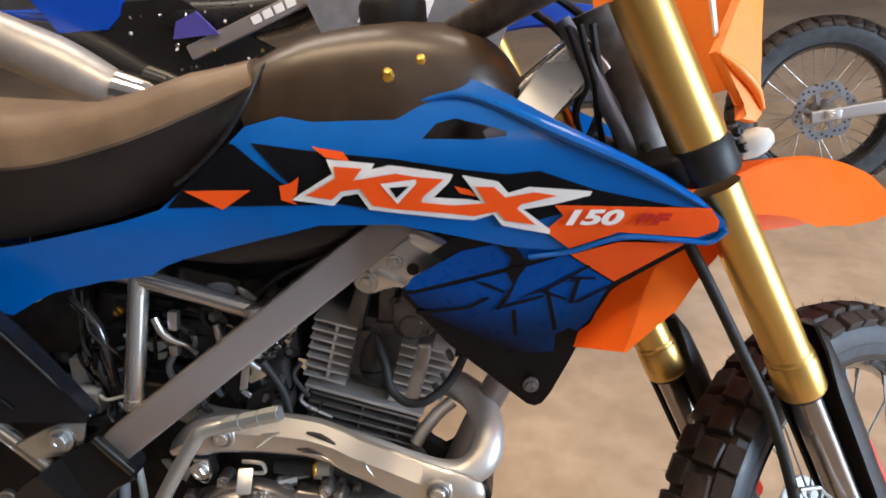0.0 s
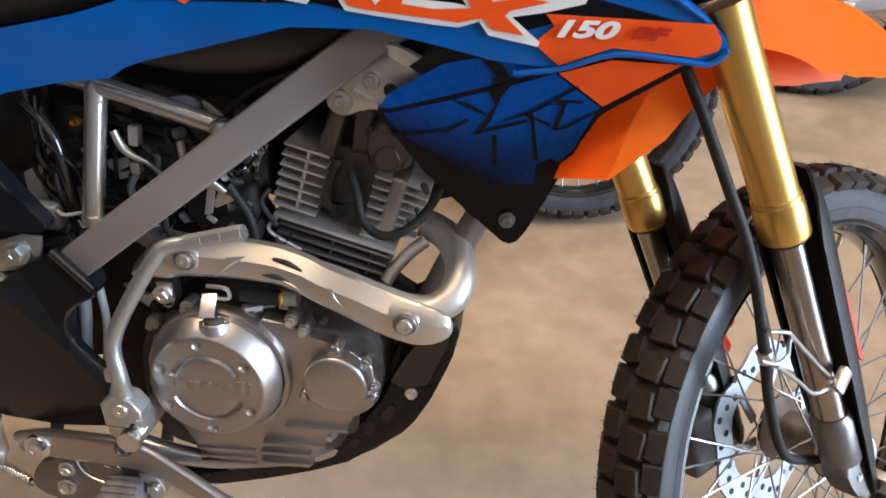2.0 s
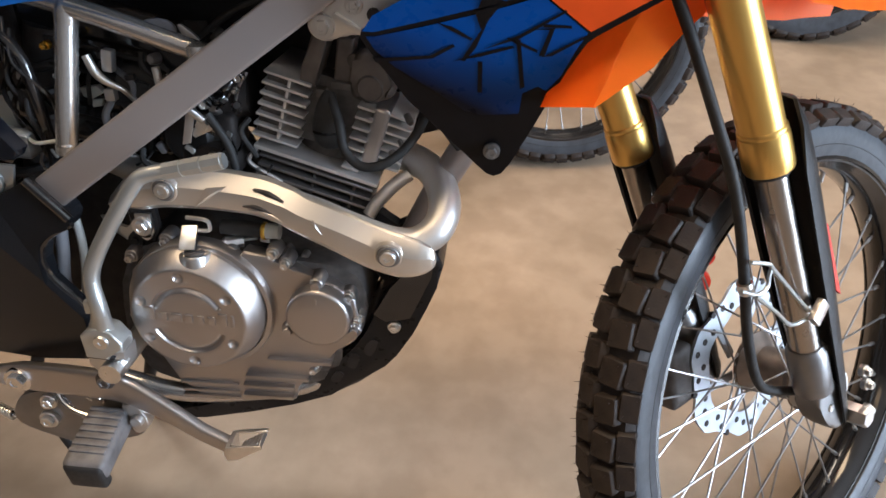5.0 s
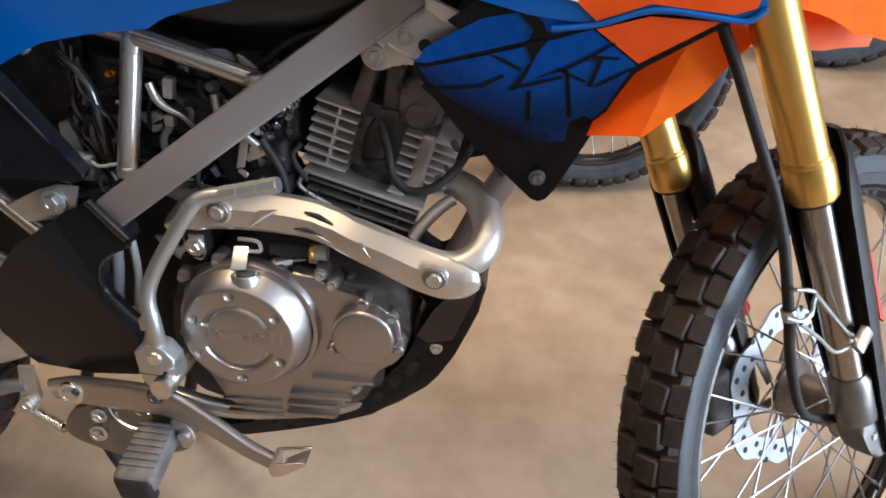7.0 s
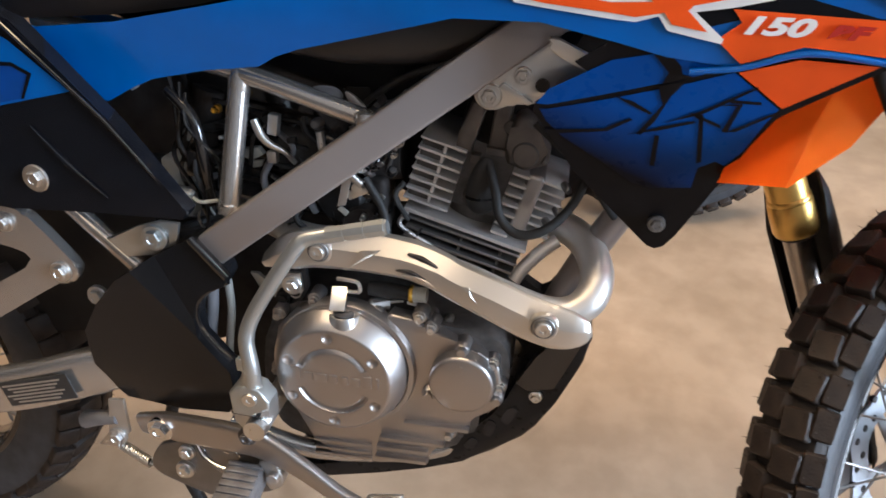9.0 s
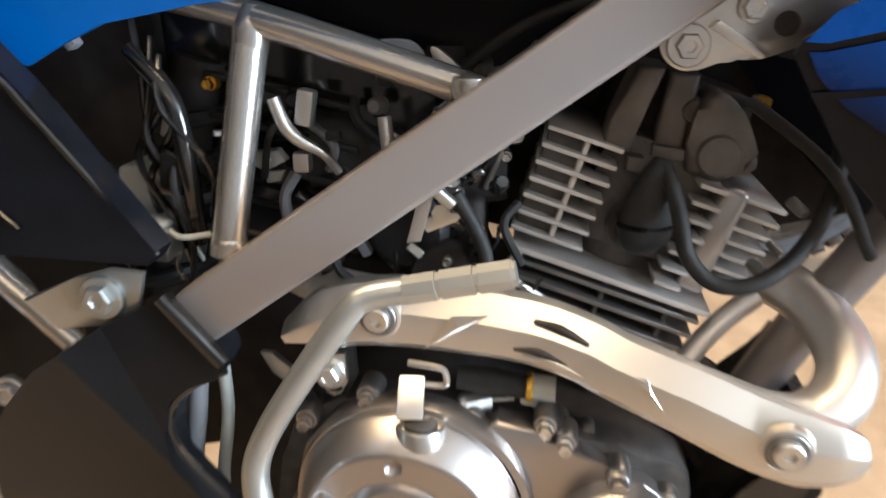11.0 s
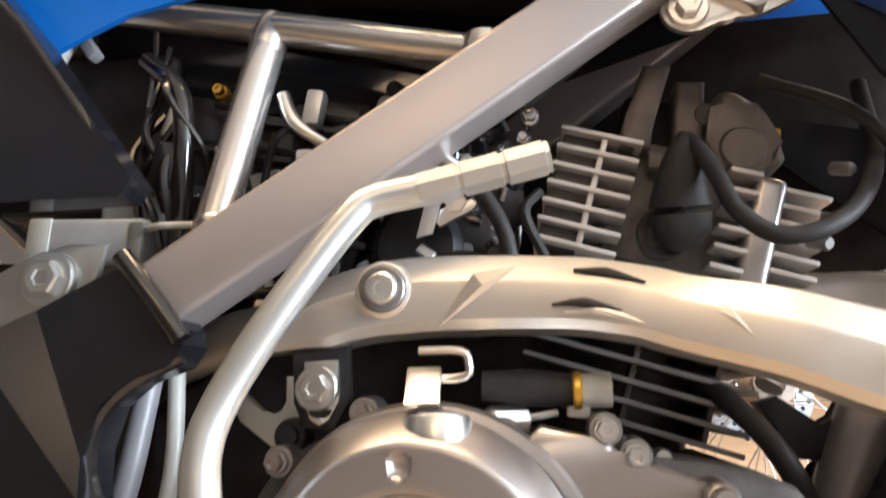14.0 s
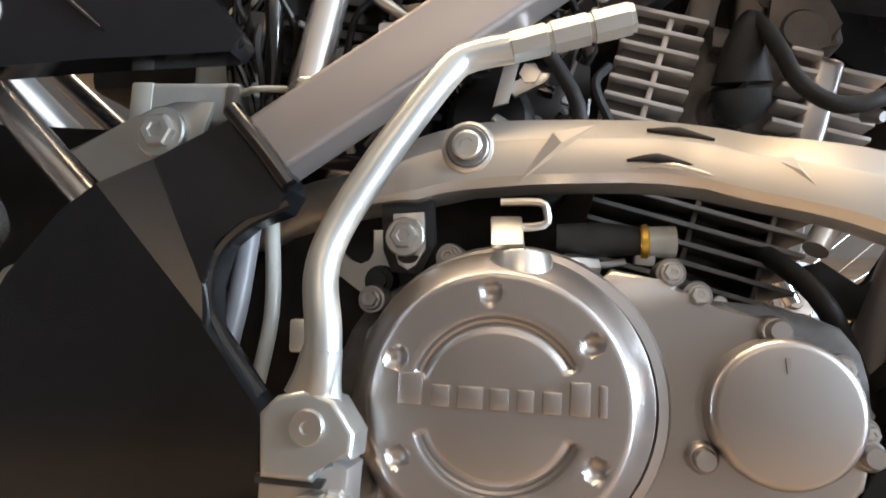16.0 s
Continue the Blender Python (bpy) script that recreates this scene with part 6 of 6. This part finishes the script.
# front mudguard: an arched sheet along the wheel
def mudguard(stations, thick=0.003):
    """Stations of (u, w, half width, flank drop, crown share); a flat crown breaks into flared flanks."""
    us = curve_points([(a[0], 0, a[1]) for a in stations], 5)
    n, rings = len(us), []
    bm = bmesh.new()
    for i, c in enumerate(us):
        k = i / (n - 1) * (len(stations) - 1)
        j = min(int(k), len(stations) - 2)
        half, drop, f = (stations[j][q] + (stations[j + 1][q] - stations[j][q]) * (k - j) for q in (2, 3, 4))
        side = [(1.0, -1.0), ((1 + f) / 2, -0.5), (f + 0.02, -0.05), (f - 0.02, 0.0), (f * 0.5, 0.03)]
        cross = [(-a, b) for a, b in side] + [(0, 0.04)] + side[::-1]
        ahead = (us[min(i + 1, n - 1)] - us[max(i - 1, 0)]).normalized()
        up = Vector((-ahead.z, 0, ahead.x))
        rings.append([bm.verts.new(c + Vector((0, a * half, 0)) + up * (b * drop)) for a, b in cross])
    for a, b in zip(rings, rings[1:]):
        for q in range(len(a) - 1):
            bm.faces.new((a[q], a[q + 1], b[q + 1], b[q]))
    bmesh.ops.solidify(bm, geom=bm.faces[:], thickness=thick)
    return bm


front("front_mudguard", mudguard([(-0.204, 0.473, 0.036, 0.001, 0.93), (-0.155, 0.503, 0.054, 0.026, 0.62), (-0.09, 0.535, 0.064, 0.038, 0.60), (-0.02, 0.548, 0.066, 0.036, 0.82), (0.05, 0.540, 0.066, 0.058, 0.86), (0.12, 0.515, 0.066, 0.080, 0.86), (0.19, 0.474, 0.062, 0.076, 0.86), (0.255, 0.425, 0.052, 0.058, 0.86), (0.305, 0.378, 0.034, 0.030, 0.86)]), MUDGUARD, None, "glossy orange front mudguard", sharp=28)
MASK = [(-0.0275, 0.680), (-0.0194, 0.640), (-0.013, 0.623), (-0.028, 0.614), (-0.0096, 0.6025), (0.0034, 0.6054), (0.0075, 0.6254), (0.031, 0.6472), (0.0641, 0.697), (0.100, 0.74), (0.125, 0.80), (0.095, 0.83), (0.060, 0.75), (0.036, 0.707)]
mask = front("headlamp_mask", prism(MASK, -0.108, -0.098, 0.004, 2), ORANGE, None, "orange headlamp mask")
part("mask_front", prism(rounded([(0.010, 0.635), (0.035, 0.66), (0.075, 0.72), (0.115, 0.80), (0.09, 0.82), (0.050, 0.74)], 2), -0.098, 0.08, 0.01, 2), ORANGE, mask)
part("mask_lip", tube([(-0.026, -0.109, 0.678), (-0.012, -0.112, 0.655), (0.000, -0.112, 0.632), (0.003, -0.110, 0.610)], [0.002, 0.005, 0.005, 0.002], 10, 4), ORANGE, mask)
part("number_plate_edge", prism([(-0.010, 0.690), (-0.004, 0.690), (0.016, 0.735), (0.010, 0.738)], -0.100, -0.097, 0.001), WHITE_PLASTIC, mask)
part("indicator_lens", lathe([(0, -0.020), (0.007, -0.018), (0.012, -0.010), (0.014, 0.0), (0.012, 0.012), (0, 0.016)], pose(-0.022, -0.104, 0.588, 0, 0, 40), 20), WHITE_PLASTIC, fork, "white reflector beside the fork clamp")

# cable down to the hub, its clip and wire guide
hose = front("speedometer_cable", tube([(-0.06, -0.02, 0.62), (-0.09, -0.05, 0.575), (-0.100, -0.060, 0.531), (-0.1066, -0.070, 0.494), (-0.111, -0.077, 0.452), (-0.1176, -0.085, 0.419), (-0.122, -0.092, 0.366), (-0.130, -0.095, 0.316), (-0.138, -0.092, 0.256), (-0.136, -0.080, 0.192), (-0.135, -0.075, 0.142), (-0.129, -0.072, 0.108), (-0.111, -0.068, 0.080), (-0.062, -0.060, 0.034)], 0.0055, 12, 6), RUBBER, None, "black speedometer cable")
part("cable_clip", tube([(-0.139, -0.092, 0.243), (-0.139, -0.092, 0.255)], 0.0076, 14, 1), STEEL, hose)
part("guard_clip", box((0.026, 0.008, 0.016), pose(-0.070, -0.116, 0.176, 0, -25, 0), 0.002), STEEL, hose)
part("wire_guide", tube([(-0.160, -0.104, 0.262), (-0.141, -0.105, 0.245), (-0.126, -0.106, 0.244), (-0.119, -0.106, 0.254), (-0.1134, -0.106, 0.2607), (-0.124, -0.106, 0.271), (-0.141, -0.106, 0.283)], 0.0022, 8, 3), ZINC, hose)
part("wire_guide", tube([(-0.116, -0.107, 0.263), (-0.080, -0.108, 0.189), (-0.072, -0.110, 0.176)], 0.0022, 8, 3), ZINC, hose)
part("wire_guide", tube([(-0.144, -0.106, 0.2447), (-0.1235, -0.108, 0.212), (-0.106, -0.108, 0.183), (-0.079, -0.110, 0.173)], 0.0022, 8, 3), ZINC, hose)
part("drive_box", lathe([(0.0, -0.03), (0.028, -0.03), (0.034, -0.02), (0.034, 0.01), (0, 0.01)], pose(-0.012, -0.05, 0.0), 24), CAST, hose)
caliper = front("brake_caliper", box((0.05, 0.05, 0.085), pose(-0.115, 0.075, 0.05, 0, 12, 0), 0.012, 3), DARK_CAST, None, "dark brake caliper with a red hose fitting")
part("fitting", lathe([(0.0, -0.010), (0.013, -0.010), (0.015, 0.0), (0.0, 0.010)], pose(-0.030, 0.066, 0.143, 0, 0, -35), 16), RED, caliper)
part("hose", tube([(-0.05, 0.085, 0.18), (-0.045, 0.09, 0.22), (-0.075, 0.09, 0.235), (-0.09, 0.09, 0.19)], 0.006, 10, 5), RUBBER, caliper)
part("fitting", lathe([(0.0, -0.012), (0.013, -0.012), (0.015, 0.0), (0.0, 0.012)], pose(-0.012, 0.066, 0.172, 0, 0, -35), 16), RED, caliper)
part("fitting_ring", tube([(-0.012 + 0.024 * math.cos(a), 0.074, 0.172 + 0.028 * math.sin(a)) for a in (0.4 * k for k in range(13))], 0.0045, 8, 2), RUBBER, caliper)


# ---- the other motorcycles behind ----
def other_bike(label, m, colour, second, has_muffler=True, steer=0, gold=True):
    b = tagged(new("motorcycle"), label, "motorcycle", "motorcycles on show")
    b.matrix_world = m
    wheel("rear_wheel", b, pose(-0.66, 0, 0.31), 0.315, 0.10, "wire-spoked wheel with black knobbly tyre", 38, -1, 0.10, 0.09, disc_mat=GREY_PLASTIC, side=0.095)
    fr = pose(0.62, 0, 0.345) @ pose(0, 0, 0, 0, -24, 0) @ pose(0, 0, 0, 0, 0, steer)
    wheel("front_wheel", b, fr, 0.345, 0.075, "wire-spoked wheel with black knobbly tyre", 58, 1, 0.11, 0.08)
    for s in (-1, 1):
        leg = part("fork_leg", tube([(-0.03, 0.09 * s, 0.30), (-0.03, 0.09 * s, 0.72)], 0.025, 20, 1), GOLD if gold else BLACK, b, m=fr)
        part("inner_tube", tube([(-0.03, 0.09 * s, 0.0), (-0.03, 0.09 * s, 0.31)], 0.018, 16, 1), CHROME, leg)
    part("front_mudguard", mudguard([(-0.2, 0.45, 0.045, 0.03, 0.86), (-0.09, 0.53, 0.058, 0.03, 0.86), (0.05, 0.535, 0.066, 0.05, 0.86), (0.19, 0.468, 0.06, 0.05, 0.86), (0.27, 0.40, 0.045, 0.03, 0.86)]), colour, b, m=fr)
    arm = part("swing_arm", loft([((-0.2, -0.10, 0.38), 0.03, 0.014), ((-0.45, -0.115, 0.335), 0.024, 0.013), ((-0.72, -0.12, 0.30), 0.02, 0.013)], squash(0.45), 4), GREY_PAINT, b)
    part("chain_adjuster", box((0.05, 0.006, 0.028), pose(-0.655, -0.136, 0.31), 0.003), STEEL, arm)
    bolt(arm, -0.66, -0.14, 0.31, 0.011)
    part("seat", loft([((-0.60, 0, 0.90), 0.04, 0.08), ((-0.35, 0, 0.87), 0.06, 0.10), ((-0.10, 0, 0.88), 0.05, 0.10), ((0.05, 0, 0.94), 0.03, 0.08)], squash(0.62), 4), SATIN, b)
    part("rear_mudguard", loft([((-0.45, 0, 0.85), 0.02, 0.09), ((-0.75, 0, 0.91), 0.018, 0.08), ((-1.02, 0, 0.93), 0.008, 0.06)], squash(0.5), 4), colour, b)
    part("side_panel", panel([(-0.76, 0.955), (-0.50, 0.965), (-0.52, 0.90), (-0.56, 0.868), (-0.70, 0.868)], lambda x, z: -0.100, 0, 0.02), colour, b)
    part("side_panel", panel([(-0.70, 0.866), (-0.56, 0.866), (-0.50, 0.93), (-0.36, 0.93), (-0.10, 0.78), (-0.06, 0.64), (-0.20, 0.50), (-0.45, 0.66)], lambda x, z: -0.095, 0, 0.02), GLOSS, b)
    shroud = part("tank_shroud", panel([(-0.02, 0.90), (0.20, 0.95), (0.45, 0.83), (0.40, 0.72), (0.28, 0.62), (0.16, 0.76), (0.02, 0.80)], lambda x, z: -0.13, 0, 0.02), second, b)
    for k in range(5):
        part("print_bar", prism([(0.10 + 0.035 * k, 0.845), (0.125 + 0.035 * k, 0.845), (0.145 + 0.035 * k, 0.885), (0.12 + 0.035 * k, 0.885)], -0.133, -0.131, 0), WHITE_INK, shroud)
    part("violet_panel", panel([(-0.37, 0.835), (-0.355, 0.875), (-0.30, 0.895), (-0.25, 0.84)], lambda x, z: -0.128, 0, 0.01), VIOLET, shroud)
    part("violet_panel", panel([(0.03, 0.80), (0.16, 0.76), (0.20, 0.70), (0.06, 0.73)], lambda x, z: -0.128, 0, 0.01), VIOLET, shroud)
    part("fuel_tank", loft([((0.02, 0, 0.89), 0.06, 0.09), ((0.18, 0, 0.91), 0.08, 0.10), ((0.32, 0, 0.89), 0.06, 0.08)], squash(0.7), 4), GLOSS, b)
    eng = part("engine", box((0.26, 0.22, 0.22), pose(0.02, 0, 0.42), 0.03, 3), DARK_CAST, b)
    fins = bmesh.new()
    for k in range(7):
        add_box(fins, (0.14, 0.13, 0.004), pose(0.11, 0, 0.56 + 0.018 * k, 0, 15, 0), 0.001, 1)
    part("cylinder_fins", fins, CAST, eng)
    part("clutch_cover", lathe([(0, -0.13), (0.06, -0.13), (0.07, -0.12), (0.07, -0.08)], pose(-0.02, 0, 0.42), 32), CASE, eng)
    bar = part("frame_spar", beam_mesh((-0.34, -0.105, 0.80), (0.02, -0.105, 0.925), 0.036, 0.03), GREY_PAINT, b)
    for k in range(4):
        part("print_bar", box((0.024, 0.002, 0.019), pose(-0.15 + 0.030 * k, -0.1215, 0.868 + 0.0104 * k, 0, -19, 0), 0), WHITE_INK, bar)
    if has_muffler:
        # Bright studs scattered in place of lamp glints on the glossy panels.
        spark = random.Random(5)
        for k in range(26):
            r = spark.uniform(0.0022, 0.0050)
            part("bright_stud", lathe([(0, -0.003), (r * 0.7, -0.003), (r, 0.0), (r, 0.004)], pose(spark.uniform(-0.50, -0.14), -0.117, spark.uniform(0.70, 0.91), spark.uniform(-40, 40), 0, spark.uniform(-40, 40)), 8), spark.choice([CHROME, BRASS, STEEL]), b)
        for k in range(6):
            x, z = spark.uniform(-0.30, 0.06), spark.uniform(0.68, 0.80)
            part("bracket", box((spark.uniform(0.010, 0.018), 0.01, spark.uniform(0.03, 0.07)), pose(x, -0.115, z, 0, spark.uniform(-60, 60), 0), 0.003), spark.choice([STEEL, CAST, BRIGHT]), b)
    part("frame_tube", tube([(-0.16, -0.09, 0.58), (-0.12, -0.09, 0.76)], 0.014, 12, 1), SILVER_TUBE, b)
    part("frame_tube", tube([(0.40, 0, 0.86), (0.26, 0, 0.5), (0.16, 0, 0.33), (-0.15, 0, 0.28)], 0.016, 12, 4), GREY_PAINT, b)
    part("handlebar", tube([(-0.20, -0.36, 0.80), (-0.13, -0.2, 0.80), (-0.09, 0, 0.76), (-0.13, 0.2, 0.80), (-0.20, 0.36, 0.80)], 0.011, 10, 5), BLACK, b, m=fr)
    part("headlamp_mask", box((0.05, 0.16, 0.2), pose(0.06, 0, 0.72, 0, -10, 0), 0.02, 3), colour, b, m=fr)
    part("side_stand", tube([(-0.15, 0.09, 0.30), (-0.22, 0.18, 0.0)], 0.011, 10, 1), BLACK, b)
    if has_muffler:
        mf = part("muffler", tube([(-0.50, -0.16, 0.705), (-0.56, -0.16, 0.735), (-0.68, -0.16, 0.80), (-0.90, -0.16, 0.90)], [0.040, 0.055, 0.066, 0.064], 24, 4), MUFFLER, b, "pale grey exhaust muffler")
        part("muffler_cone", tube([(-0.40, -0.155, 0.66), (-0.45, -0.158, 0.70), (-0.52, -0.16, 0.725)], [0.022, 0.044, 0.050], 24, 3), CHROME, mf)
        part("exhaust_pipe", tube([(0.2, -0.05, 0.6), (0.25, -0.1, 0.5), (0.1, -0.12, 0.48), (-0.1, -0.12, 0.54), (-0.24, -0.14, 0.58), (-0.41, -0.155, 0.665)], 0.018, 12, 5), PIPE, mf)
    return b


def beam_mesh(a, b, high, deep):
    a, b = Vector(a), Vector(b)
    x = (b - a).normalized()
    z = Vector((0, 1, 0)).cross(x).normalized()
    if z.z < 0:
        z = -z
    m = Matrix((x, z.cross(x), z)).transposed().to_4x4()
    m.translation = (a + b) / 2
    return box(((b - a).length, deep, high), m, 0.004, 2)


other_bike("blue and grey off-road motorcycle with a pale muffler parked behind", pose(-0.47, 1.70, 0, 0, 0, 2) @ pose(0, 0, 0, -8), DEEP_BLUE, GREY_PLASTIC, True, 12)
other_bike("dark off-road motorcycle parked further back, wire-spoked wheels", pose(1.60, 2.70, 0, 0, 0, 2) @ pose(0, 0, 0, -8), GREY_PLASTIC, SATIN, False, 25, False)
